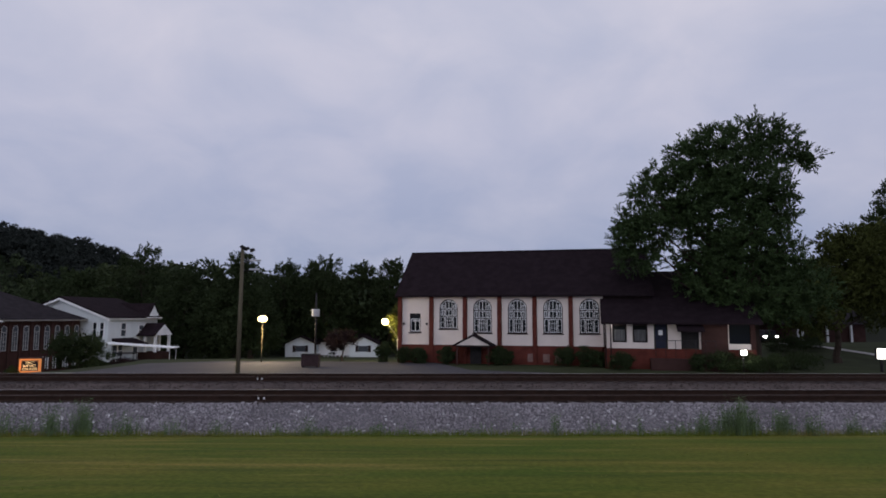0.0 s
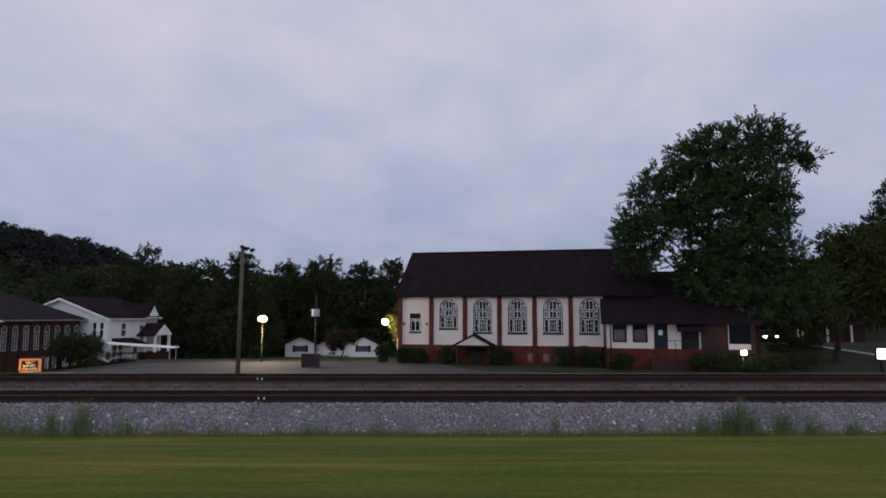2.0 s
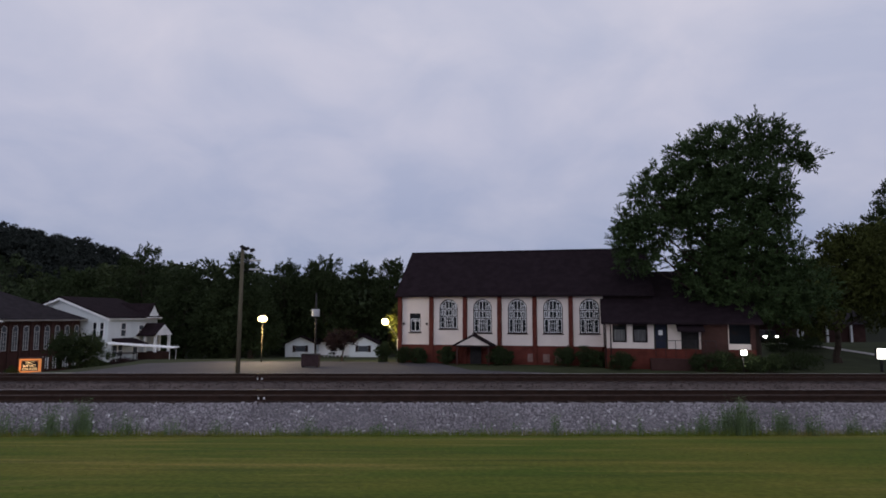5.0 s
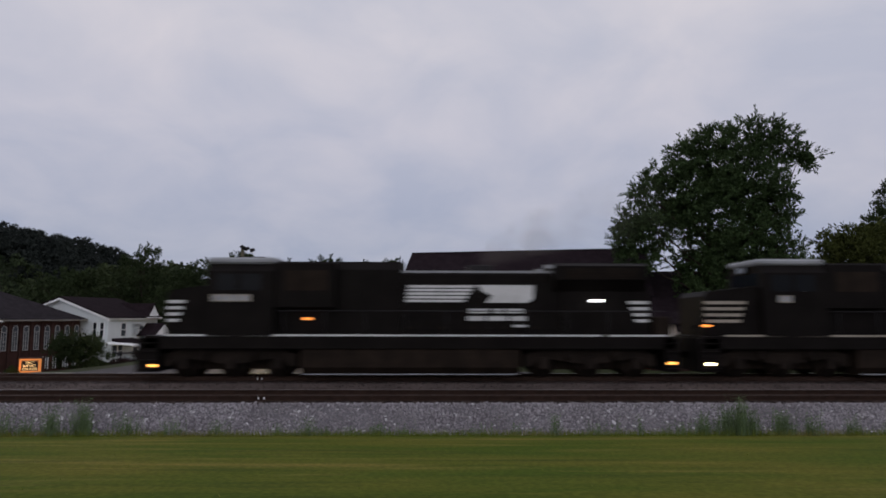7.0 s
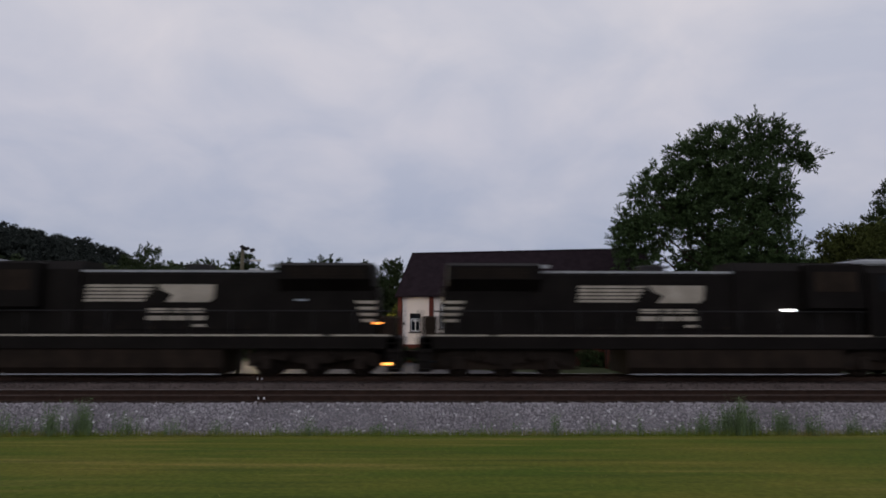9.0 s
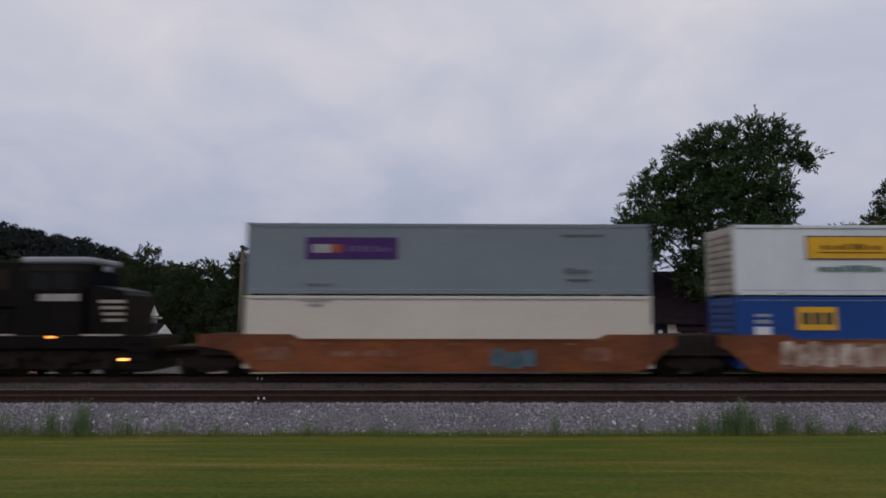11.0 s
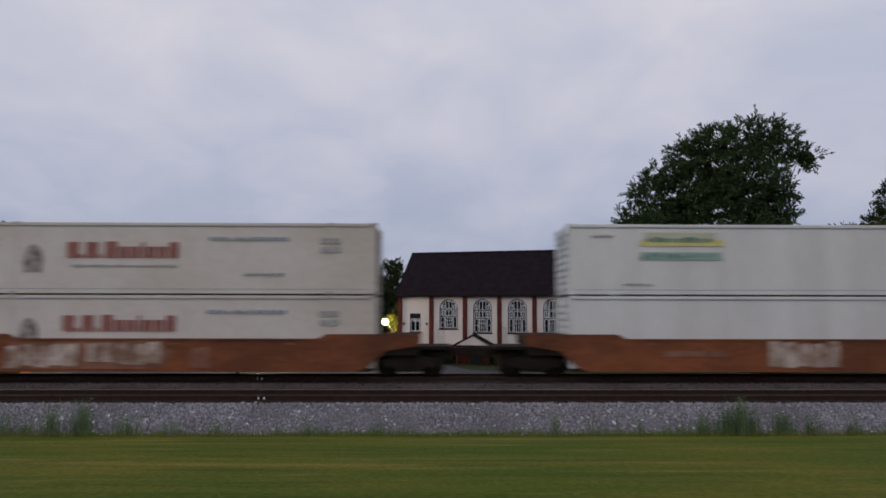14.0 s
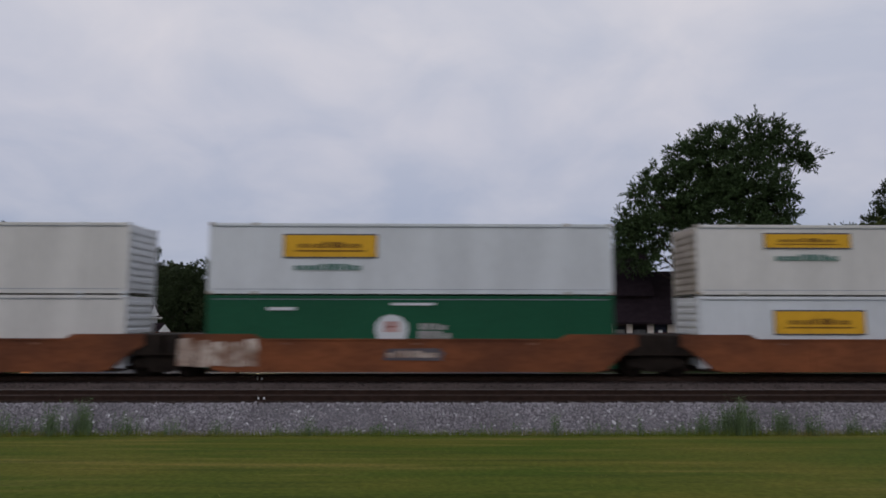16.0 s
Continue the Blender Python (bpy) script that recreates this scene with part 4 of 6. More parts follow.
prism(bm, [(-0.68, 0.1), (0.68, 0.1), (0.72, 1.0), (-0.72, 1.0)], -0.5, 0.5)
for x_ in (-0.5, -0.17, 0.17, 0.5):
    box(bm, x_ - 0.03, x_ + 0.03, -0.56, -0.5, 0.15, 0.98)
part("bin", bm, mat("brown_dumpster_paint", (0.055, 0.034, 0.036), 0.7, vary=0.3), dump)
part("lid", bx(-0.75, 0.75, -0.56, 0.56, 1.0, 1.09, bev=0.03), DARKMETAL, dump)
for x_ in (-0.6, 0.6):
    part("foot", bx(x_ - 0.08, x_ + 0.08, -0.4, 0.4, 0, 0.1), DARKMETAL, dump)

# ---- trees ----
tree("large spreading oak with dense dark green crown", (27.0, 54, 0),
     [(0.5, 0, 19.5, 2.4, 2.8, 1.6), (2.7, 0.3, 19.2, 1.7, 2.2, 1.2), (4.6, 0, 17.7, 1.5, 1.8, 0.8), (-3.0, 0, 18.5, 2.2, 2.8, 1.7), (-5.0, 0.5, 17.9, 1.4, 1.8, 1.3), (-7.3, 0, 16.0, 1.7, 2.2, 1.0),
      (-8.9, 0, 14.7, 1.2, 1.6, 0.9), (-2.0, 0, 15.5, 4.4, 4.6, 2.8), (0.5, 0, 15.4, 2.1, 3.5, 2.0), (2.6, 0, 14.5, 1.1, 1.8, 0.8), (-5.6, 0, 13.3, 4.0, 4.4, 2.3), (-9.9, 0, 12.2, 1.4, 1.9, 1.1),
      (-10.5, 0, 10.8, 1.1, 1.5, 1.0), (-8.4, 0, 11.3, 2.4, 2.8, 1.5), (1.0, 0, 12.5, 1.7, 3.4, 2.0), (2.7, 0, 12.7, 1.1, 1.6, 0.7), (-1.5, 0, 10.4, 4.2, 4.6, 2.6), (1.6, 0, 8.4, 2.8, 4.0, 2.6),
      (-9.6, 0.5, 8.9, 1.8, 2.2, 1.0), (-4.0, 0, 8.7, 2.3, 2.8, 1.2), (-3.2, 0, 6.6, 3.2, 4.0, 1.7), (0.2, -0.3, 5.4, 3.8, 4.2, 1.5), (3.8, 0, 6.2, 2.8, 3.5, 2.0)],
     1000, 60, 0.12, 0.52, 0.5, 4.2, 11, fill=300, sprays=2900)
tree("broad tree with olive green crown", (37.6, 60, 0), [(2.2, 0, 8.3, 3.8, 5, 3.4), (5, 0, 6.5, 5, 4, 3.2), (-3.0, 0, 5.0, 3.0, 4, 2.4), (1.4, 0, 11.0, 2.2, 3, 1.5), (4.4, 0, 11.2, 2.5, 3, 1.5)], 420, 60, 0.15, 0.9, 0.32, 3.0, 21, LEAF_OLIVE, sprays=600)
tree("tall dark tree with narrow crown", (52.2, 70, 0), [(0, 0, 15.6, 3.0, 3.0, 3.9), (0, 0, 10, 4.5, 4.5, 5), (-1.2, 0, 13.5, 3.6, 3, 2.4)], 330, 60, 0.15, 0.9, 0.4, 5.0, 31, LEAF_DARK, sprays=500)
tree("tree with dark green crown behind the lawn", (47, 84, 1.5), [(0, 0, 7, 6, 5, 3), (-6, 0, 5, 5, 5, 3), (6, 0, 7.5, 5, 5, 3.5)], 330, 50, 0.22, 1.3, 0.4, 4.0, 41, LEAF_DARK)
tree("tree with dark green crown behind the lawn", (38, 96, 1.0), [(0, 0, 5, 6, 5, 3.5), (-5, 0, 4, 5, 5, 3), (6, 0, 5, 5, 5, 3.5)], 300, 50, 0.22, 1.3, 0.4, 4.0, 43, LEAF_DARK)
tree("small tree beside the church hall", (-32.3, 60.0, -1.6), [(0, 0, 3.2, 2.4, 2, 1.4), (-1.2, 0, 2.2, 1.6, 1.6, 1.5), (1.2, 0, 2.1, 1.5, 1.5, 1.4)], 150, 70, 0.10, 0.6, 0.13, 1.2, 51, LEAF_DARK, name="small_tree")
tree("small dark red-leaved tree in the parking lot", (-8.6, 62, 0), [(0, 0, 2.2, 1.4, 1.2, 0.9), (-0.7, 0, 1.8, 0.9, 0.9, 0.7)], 90, 60, 0.08, 0.45, 0.09, 1.0, 61, LEAF_RED, name="small_tree")
tree("leafy tree beside the church lit by a yard lamp", (-3.1, 63.6, 0), [(0, 0, 3.6, 1.2, 1.2, 1.7), (0.3, 0, 2.4, 1.1, 1.1, 1.2)], 110, 60, 0.10, 0.5, 0.1, 1.2, 71, LEAF_OLIVE, name="small_tree")
# big trees behind the lot: dark mass that hides the foot of the hill
for i, (x, y, h, w) in enumerate([(-52, 96, 14.0, 7), (-48.6, 108, 18.0, 7), (-38, 100, 15.2, 7), (-27.0, 90, 14.2, 4.6), (-24, 104, 14.4, 7), (-17.5, 104, 15.3, 6), (-12, 108, 14.6, 5), (-7, 106, 15.0, 5), (0, 108, 14.0, 7), (-60, 104, 14, 8), (8, 112, 14, 7), (-30.5, 93, 10, 4.5), (-24.5, 88, 9.0, 4.5), (-20.5, 110, 14.5, 5)]):
    z0 = ground_z(x, y)
    tree("tall dark tree at the edge of the woods", (x, y, z0), [(0, 0, h * 0.72, w * 0.55, w * 0.5, h * 0.26), (-w * 0.4, 0, h * 0.45, w * 0.5, w * 0.5, h * 0.3), (w * 0.4, 0, h * 0.42, w * 0.5, w * 0.5, h * 0.3), (w * 0.12, 0, h * 0.9, w * 0.25, w * 0.25, h * 0.12), (0, 0, h * 0.2, w * 0.7, w * 0.5, h * 0.18)],
         230, 48, 0.19, 1.05, 0.32, h * 0.3, 100 + 7 * i, LEAF_DARK, "trees behind the parking lot", sprays=260)

# woods on the hill, one joined mass of clumps
g = np.random.default_rng(77)
cs, sp = [], []
for i in range(1750):
    x, y = (g.uniform(-230, 150), g.uniform(104, 300)) if i < 1150 else (g.uniform(-235, -95), g.uniform(190, 262)) if i < 1600 else (g.uniform(-72, -10), g.uniform(122, 142))
    if y > 150 and x > -40 and g.random() < 0.6:
        continue
    z = ground_z(x, y)
    h = g.uniform(7.4, 9.6) if y > 190 else g.uniform(7, 13) if i < 1600 else g.uniform(14.0, 16.0) if x < -36 else g.uniform(11.5, 13.5)
    for k in range(16):
        a, r, hh = g.uniform(0, 6.28), g.uniform(0, 1) ** 0.5, g.uniform(0.0, 1.0)
        wr = 3.4 * math.sin(min(1.0, hh * 1.1) * math.pi * 0.9) ** 0.7 + 0.4
        cs.append((x + math.cos(a) * r * wr, y + math.sin(a) * r * wr, z + h * hh))
        sp.append(g.uniform(0.9, 1.7))
cs, sp = np.array(cs), np.array(sp)
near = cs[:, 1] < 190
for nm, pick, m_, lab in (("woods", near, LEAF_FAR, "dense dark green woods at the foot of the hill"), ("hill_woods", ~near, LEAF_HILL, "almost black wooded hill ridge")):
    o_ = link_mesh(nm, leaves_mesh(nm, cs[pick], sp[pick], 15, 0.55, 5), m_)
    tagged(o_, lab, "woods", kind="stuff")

# bushes along the church
for i, (x, w, h) in enumerate([(-17.2, 2.0, 1.5), (-15.9, 1.8, 1.5), (-13.4, 1.7, 1.6), (-8.9, 1.9, 1.7), (-8.0, 1.3, 1.4), (-3.0, 2.1, 1.7), (-1.2, 2.0, 1.8), (0.1, 1.8, 1.5)]):
    p_ = CH @ Vector((x, -1.15 if x < -1 else -1.3, 0))
    bush("clipped dark green bush against the brick base", p_.x, p_.y, w, h, 200 + i, z=0)
for i, (x, w, h) in enumerate([(1.6, 2.2, 1.4), (7.4, 2.2, 1.3), (9.2, 2.4, 1.7), (10.9, 2.4, 1.4), (12.6, 2.6, 1.5)]):
    p_ = CH @ Vector((x, -3.6, 0))
    bush("low dark bush in front of the porch", p_.x, p_.y, w, h, 230 + i, z=0)
bush("rounded dark shrub beside the yard lamp", -4.6, 60.5, 1.6, 2.0, 240, z=0)
bush("dark shrub beside the drive", -33.0, 62.0, 2.2, 1.3, 241, z=-1.3)
bush("reddish brown hedge before the porch", -31.2, 66.0, 2.8, 1.2, 242, LEAF_RED, z=-1.2)
bush("reddish brown hedge before the porch", -29.6, 67.0, 2.2, 1.0, 247, LEAF_RED, z=-1.2)
bush("dark shrub by the hall corner", -36.9, 57.5, 1.8, 1.9, 243, z=-1.9)

bush("dark overgrown hedge below the street", 35.6, 66.0, 5.0, 1.6, 244)
bush("dark overgrown hedge below the street", 38.6, 67.0, 4.2, 1.3, 245)
bush("dark overgrown hedge below the street", 29.5, 52.5, 4.0, 1.3, 246)

# ---- lawn blades and weeds at the ballast's foot ----
g = np.random.default_rng(9)
n = 9000
y = 8.0 + 9.9 * g.random(n) ** 0.8
x = g.uniform(-0.72, 0.74, n) * (y + 1.0)
z = np.interp(y, [a for a, _ in PROFILE], [b for _, b in PROFILE])
a = g.uniform(0, 6.28, n)
hh = g.uniform(0.02, 0.05, n)
fringe = g.random(n) < 0.97
y[fringe] = g.uniform(17.5, 18.0, fringe.sum())
x[fringe] = g.uniform(-13.5, 14.0, fringe.sum())
hh[fringe] = g.uniform(0.04, 0.22, fringe.sum())
z = np.interp(y, [a for a, _ in PROFILE], [b for _, b in PROFILE])
w = 0.006
lean = g.normal(0, 0.025, (n, 2))
v = np.stack((np.stack((x - np.cos(a) * w, y - np.sin(a) * w, z), -1), np.stack((x + np.cos(a) * w, y + np.sin(a) * w, z), -1), np.stack((x + lean[:, 0], y + lean[:, 1], z + hh), -1)), 1).reshape(-1, 3)
blades = link_mesh("grass_blades", quads_mesh("grass_blades", v.tolist(), np.arange(3 * n).reshape(-1, 3).tolist()), BLADE)
tagged(blades, "short mown grass blades with straw-coloured streaks", "grass", kind="stuff")


def weed_clump(x, y, height, width, n, seed):
    g = np.random.default_rng(seed)
    t = thing("weed_clump", pose(x, y, float(np.interp(y, [a for a, _ in bprof], [b for _, b in bprof])) if y > 17.9 else ground_z(x, y)), "tall green weeds growing at the foot of the ballast", "weed", "weeds along the ballast")
    vs, fs = [], []
    for k in range(n):
        bx_, by_ = g.normal(0, width * 0.4), g.normal(0, 0.10)
        h = height * g.uniform(0.35, 1.0)
        ln, ld_ = g.normal(0, 0.12) * h, g.normal(0, 0.06) * h
        a = g.uniform(0, 3.14)
        cx, cy, ww = math.cos(a), math.sin(a), g.uniform(0.004, 0.009)
        b = len(vs)
        for s in range(4):
            q = s / 3
            wv = ww * (1 - q * 0.85)
            px, py, pz = bx_ + ln * q * q, by_ + ld_ * q * q, h * q - 0.05
            vs += [(px - cx * wv, py - cy * wv, pz), (px + cx * wv, py + cy * wv, pz)]
            if s:
                fs.append((b + 2 * s - 2, b + 2 * s - 1, b + 2 * s + 1, b + 2 * s))
        for s in range(4):
            q = g.uniform(0.2, 0.95)
            px, py, pz = bx_ + ln * q * q, by_ + ld_ * q * q, h * q - 0.05
            a2, L = g.uniform(0, 6.28), g.uniform(0.03, 0.08)
            b = len(vs)
            vs += [(px, py, pz), (px + math.cos(a2) * L * 0.5 - 0.008, py + math.sin(a2) * L * 0.5, pz + L * 0.5), (px + math.cos(a2) * L, py + math.sin(a2) * L, pz + L * 0.6), (px + math.cos(a2) * L * 0.5 + 0.008, py + math.sin(a2) * L * 0.5, pz + L * 0.3)]
            fs.append((b, b + 1, b + 2, b + 3))
    link_mesh("foliage", quads_mesh("foliage", vs, fs), WEED, t)
    return t


WEEDS = [(-11.7, 0.85, 0.5, 60), (-11.0, 0.6, 0.4, 30), (-10.2, 0.85, 0.3, 60), (-9.4, 1.0, 0.35, 80), (-8.3, 0.7, 0.5, 40), (-7.0, 0.5, 0.5, 25), (-5.8, 0.55, 0.4, 20), (-4.2, 0.5, 0.3, 15), (-3.3, 0.6, 0.4, 22), (-2.2, 0.35, 0.3, 14), (-0.8, 0.3, 0.3, 12),
         (3.3, 0.8, 0.16, 26), (2.2, 0.3, 0.3, 12), (5.1, 0.6, 0.15, 10), (5.6, 0.7, 0.15, 12), (7.4, 0.7, 0.4, 70), (8.1, 0.95, 0.35, 150), (8.35, 1.2, 0.2, 110), (8.7, 0.85, 0.3, 90), (9.6, 0.85, 0.35, 120), (10.3, 0.8, 0.3, 50), (11.5, 0.7, 0.3, 24), (12.5, 0.5, 0.5, 20), (-12.4, 0.8, 0.4, 40), (12.9, 0.6, 0.3, 20), (0.8, 0.3, 0.4, 10), (6.6, 0.5, 0.3, 18)]
wr_ = random.Random(41)
WEEDS += [(wr_.uniform(-13, 13.5), wr_.uniform(0.25, 0.6), wr_.uniform(0.2, 0.6), wr_.randint(5, 12)) for _ in range(26)]
for i, (x, h, w, n) in enumerate(WEEDS):
    weed_clump(x, 17.85 + 0.12 * math.sin(i * 2.1), h * (1.15 if x < -6 else 1.0), w, int(n * (2.2 if x < 0 else 1.7)), 300 + i)

# ---- things on the lawn beside the church ----
flood = thing("ground_floodlight", pose(23.5, 49.0, 0), "bright white floodlight on a short stake", "floodlight")
part("stake", rod((0, 0, -0.1), (0, 0, 1.35), 0.03, n=8), DARKMETAL, flood)
part("housing", bx(-0.24, 0.24, -0.1, 0.16, 1.36, 1.74, bev=0.04), DARKMETAL, flood)
part("lens", bx(-0.21, 0.21, -0.15, -0.104, 1.39, 1.71, bev=0.02), LAMP_WHITE, flood, "glowing white lens")
lit = thing("lit_sign", pose(34.75, 50, 0), "white lit box sign on a low post", "sign")
part("post", bx(-0.08, 0.08, -0.08, 0.08, -0.1, 1.0), DARKMETAL, lit)
part("case", bx(-0.42, 0.9, -0.1, 0.14, 0.98, 1.86, bev=0.03), DARKMETAL, lit)
part("face", bx(-0.38, 0.86, -0.14, -0.104, 1.02, 1.82), glow("lit_sign_face", (1.0, 0.96, 0.85), 3.0), lit, "plain glowing white face")
ld = bpy.data.lights.new("flood_light", "POINT")
ld.energy, ld.color, ld.shadow_soft_size = 90, (1.0, 0.93, 0.82), 0.15
new("flood_light", ld).location = (23.5, 48.6, 1.7)

carm = mat("dark_car_paint", (0.014, 0.014, 0.018), 0.3, vary=0.1, bump=0)
car = thing("parked_car", pose(39.3, 75, ground_z(39.3, 76)), "dark parked car with its headlights lit", "car")
bm = bmesh.new()
prism(bm, [(-0.9, 0.25), (0.9, 0.25), (0.95, 0.75), (0.7, 0.95), (0.6, 1.42), (-0.6, 1.42), (-0.7, 0.95), (-0.95, 0.75)], 0, 4.4)
part("body", bm, carm, car)
for s in (-1, 1):
    part("headlight", bx(s * 0.68 - 0.17, s * 0.68 + 0.17, -0.06, -0.004, 0.58, 0.80, bev=0.03), LAMP_WHITE, car, "lit headlight")
    for y_ in (0.8, 3.5):
        part("wheel", rod((s * 0.75, y_, 0.33), (s * 0.97, y_, 0.33), 0.33, n=16), DARKMETAL, car)
pv = []
for k in range(13):
    px_, py_ = 37.2 + 10.5 * k / 12, 69.5 - 11.0 * k / 12 + 1.2 * math.sin(k / 12 * 3.14)
    for o_ in (-0.45, 0.45):
        qx, qy = px_ + o_ * 0.7, py_ + o_ * 0.7
        pv.append((qx, qy, ground_z(qx, qy) + 0.07))
path = link_mesh("pavement", quads_mesh("pavement", pv, [(2 * k, 2 * k + 2, 2 * k + 3, 2 * k + 1) for k in range(12)]), CONCRETE)
tagged(path, "pale concrete path across the lawn", "path", kind="structure")
far_house = thing("far_house", pose(53.2, 88, 0.2), "dim brick house with white porch posts behind the trees", "house")
part("wall", bx(-6, 6, 0, 7, 0, 3.0), BRICK_DARK, far_house)
part("roof", pri([(-0.6, 3.0), (3.5, 5.2), (7.6, 3.0)], -6.5, 6.5, axis="x"), SHINGLE_GREY, far_house)
for x_ in (-3.5, -2.9, 0.5, 3.8):
    part("porch_post", bx(x_ - 0.12, x_ + 0.12, -0.5, -0.25, 0, 2.9), WHITE, far_house)

# ---- the train ----
BLACK = mat("black_engine_paint", (0.0098, 0.0080, 0.0074), 0.5, vary=0.35, scale=1.0, fine=12, bump=0.05, spec=0.045)
GRIME = mat("grimy_running_gear", (0.022, 0.0150, 0.0108), 0.85, vary=0.4, scale=1.5, fine=14, bump=0.3)
BOGIE = mat("dark_bogie_steel", (0.021, 0.0150, 0.0118), 0.8, vary=0.4, scale=2, fine=14, bump=0.3)
CAB_GLASS = mat("dark_cab_glass", (0.008, 0.009, 0.011), 0.3, vary=0.1, bump=0, spec=0.08)
STRIPE = mat("white_engine_stripe", (0.62, 0.62, 0.62), 0.6, vary=0.15, scale=1.5, fine=14, bump=0)
STRIPE_DIRTY = mat("dirty_cream_stripe", (0.36, 0.32, 0.27), 0.7, vary=0.25, scale=1.5, fine=14, bump=0)
GREYROOF = mat("grey_roof_paint", (0.30, 0.31, 0.33), 0.6, vary=0.2, scale=1.5, fine=14, bump=0)
AMBER = glow("amber_ditch_light", (1.0, 0.42, 0.10), 4.0)
AMBER_DIM = glow("amber_marker", (1.0, 0.30, 0.06), 2.2)
HEAD = glow("headlight_glow", (1.0, 0.80, 0.50), 14)
WHITE_LED = glow("white_step_light", (0.92, 0.93, 1.0), 7)
ORANGE = mat("rusty_orange_car_paint", (0.205, 0.070, 0.030), 0.85, vary=0.35, scale=0.55, fine=5, bump=0.1, tint=(0.105, 0.040, 0.022), stretch=(0.6, 1, 1.5))
PALE_TAG = mat("pale_graffiti_paint", (0.46, 0.38, 0.32), 0.7, vary=0.5, scale=1.6, fine=6, bump=0, tint=(0.20, 0.12, 0.085))
BLUE_TAG = mat("blue_graffiti_paint", (0.10, 0.155, 0.185), 0.7, vary=0.4, scale=1.6, fine=6, bump=0)
DARK_TAG = mat("dark_lettering", (0.10, 0.09, 0.10), 0.7, vary=0.2, bump=0)
FAINT = mat("faint_grey_lettering", (0.36, 0.35, 0.34), 0.7, vary=0.3, bump=0)
DIM = mat("dim_dark_lettering", (0.125, 0.14, 0.155), 0.7, vary=0.3, bump=0)
FAINT_TAG = mat("faint_brown_paint", (0.23, 0.115, 0.075), 0.8, vary=0.4, scale=1.6, fine=6, bump=0, tint=(0.15, 0.065, 0.04))
REDTXT = mat("faded_red_lettering", (0.30, 0.125, 0.105), 0.7, vary=0.3, bump=0)
GREYTXT = mat("grey_lettering", (0.30, 0.33, 0.38), 0.7, vary=0.3, bump=0)
YELLOW = mat("yellow_panel", (0.66, 0.36, 0.03), 0.6, vary=0.1, scale=2, bump=0)
OCHRE = mat("dark_ochre_lettering", (0.20, 0.10, 0.02), 0.6, vary=0.2, scale=3, bump=0)
PALEYEL = mat("pale_yellow_panel", (0.58, 0.52, 0.20), 0.6, vary=0.15, scale=2, bump=0)
GREENTXT = mat("green_lettering", (0.13, 0.22, 0.19), 0.7, vary=0.2, bump=0)
SHIELD = mat("faded_brown_emblem", (0.16, 0.12, 0.115), 0.7, vary=0.5, scale=5, fine=14, bump=0, tint=(0.34, 0.30, 0.27))
NAVY = mat("faded_navy_lettering", (0.10, 0.085, 0.06), 0.7, vary=0.3, bump=0)
PURPLE = mat("purple_panel", (0.060, 0.022, 0.115), 0.6, vary=0.15, scale=2, bump=0)
REDORANGE = mat("orange_red_lettering", (0.32, 0.075, 0.045), 0.6, vary=0.15, bump=0)
C_GREY = mat("grey_container", (0.185, 0.215, 0.240), 0.55, vary=0.10, scale=0.6, fine=8, bump=0.03, stretch=(0.4, 1, 1))
C_BEIGE = mat("beige_container", (0.58, 0.53, 0.45), 0.65, vary=0.08, scale=0.6, fine=8, bump=0.03, stretch=(0.4, 1, 1))
C_WHITE = mat("white_container", (0.60, 0.62, 0.64), 0.5, vary=0.12, scale=0.6, fine=8, bump=0.03, stretch=(1.3, 1, 0.3))
C_CREAM = mat("cream_white_container", (0.61, 0.59, 0.56), 0.55, vary=0.13, scale=0.6, fine=8, bump=0.03, stretch=(1.3, 1, 0.3))
C_TAN = mat("stained_cream_container", (0.56, 0.51, 0.455), 0.6, vary=0.14, scale=0.5, fine=6, bump=0.03, stretch=(0.5, 1, 0.6), tint=(0.48, 0.42, 0.36))
C_BLUE = mat("blue_container", (0.016, 0.060, 0.230), 0.5, vary=0.12, scale=0.6, fine=8, bump=0.03, stretch=(0.4, 1, 1))
C_GREEN = mat("green_container", (0.012, 0.085, 0.042), 0.5, vary=0.15, scale=0.6, fine=8, bump=0.03, stretch=(0.4, 1, 1))
C_END = mat("weathered_container_end", (0.40, 0.355, 0.31), 0.7, vary=0.35, scale=1.2, fine=8, bump=0.1)
MOVING = []     # (thing, place along the train, y, z, turn)
WHEELSETS = []  # (part, place on its thing, wheel radius)


def wheel_set(parent, x, r):
    bm = bmesh.new()
    for s in (-1, 1):
        cyl(bm, (0, s * 0.70, 0), (0, s * 0.83, 0), r, n=24)
        cyl(bm, (0, s * 0.68, 0), (0, s * 0.70, 0), r + 0.03, n=24)
        cyl(bm, (0, s * 0.83, 0), (0, s * 0.86, 0), r * 0.35, n=12)
        for k in range(4):
            a = k * math.pi / 2
            cyl(bm, (math.cos(a) * r * 0.62, s * 0.825, math.sin(a) * r * 0.62), (math.cos(a) * r * 0.62, s * 0.845, math.sin(a) * r * 0.62), r * 0.14, n=8)
    cyl(bm, (0, -0.95, 0), (0, 0.95, 0), 0.08, n=10)
    w = part("wheelset", bm, BOGIE, parent, "steel wheels on their axle")
    w.matrix_basis = pose(x, 0, r)
    WHEELSETS.append((w, x, r))


def raise_body(t, h):
    """Lift the body on its springs above the running gear."""
    for ob in t.children:
        if ob.name.split(".")[0] not in ("wheelset", "bogie_frame", "traction_motor", "brake_gear", "pilot", "coupler", "ditch_light"):
            ob.location.z += h


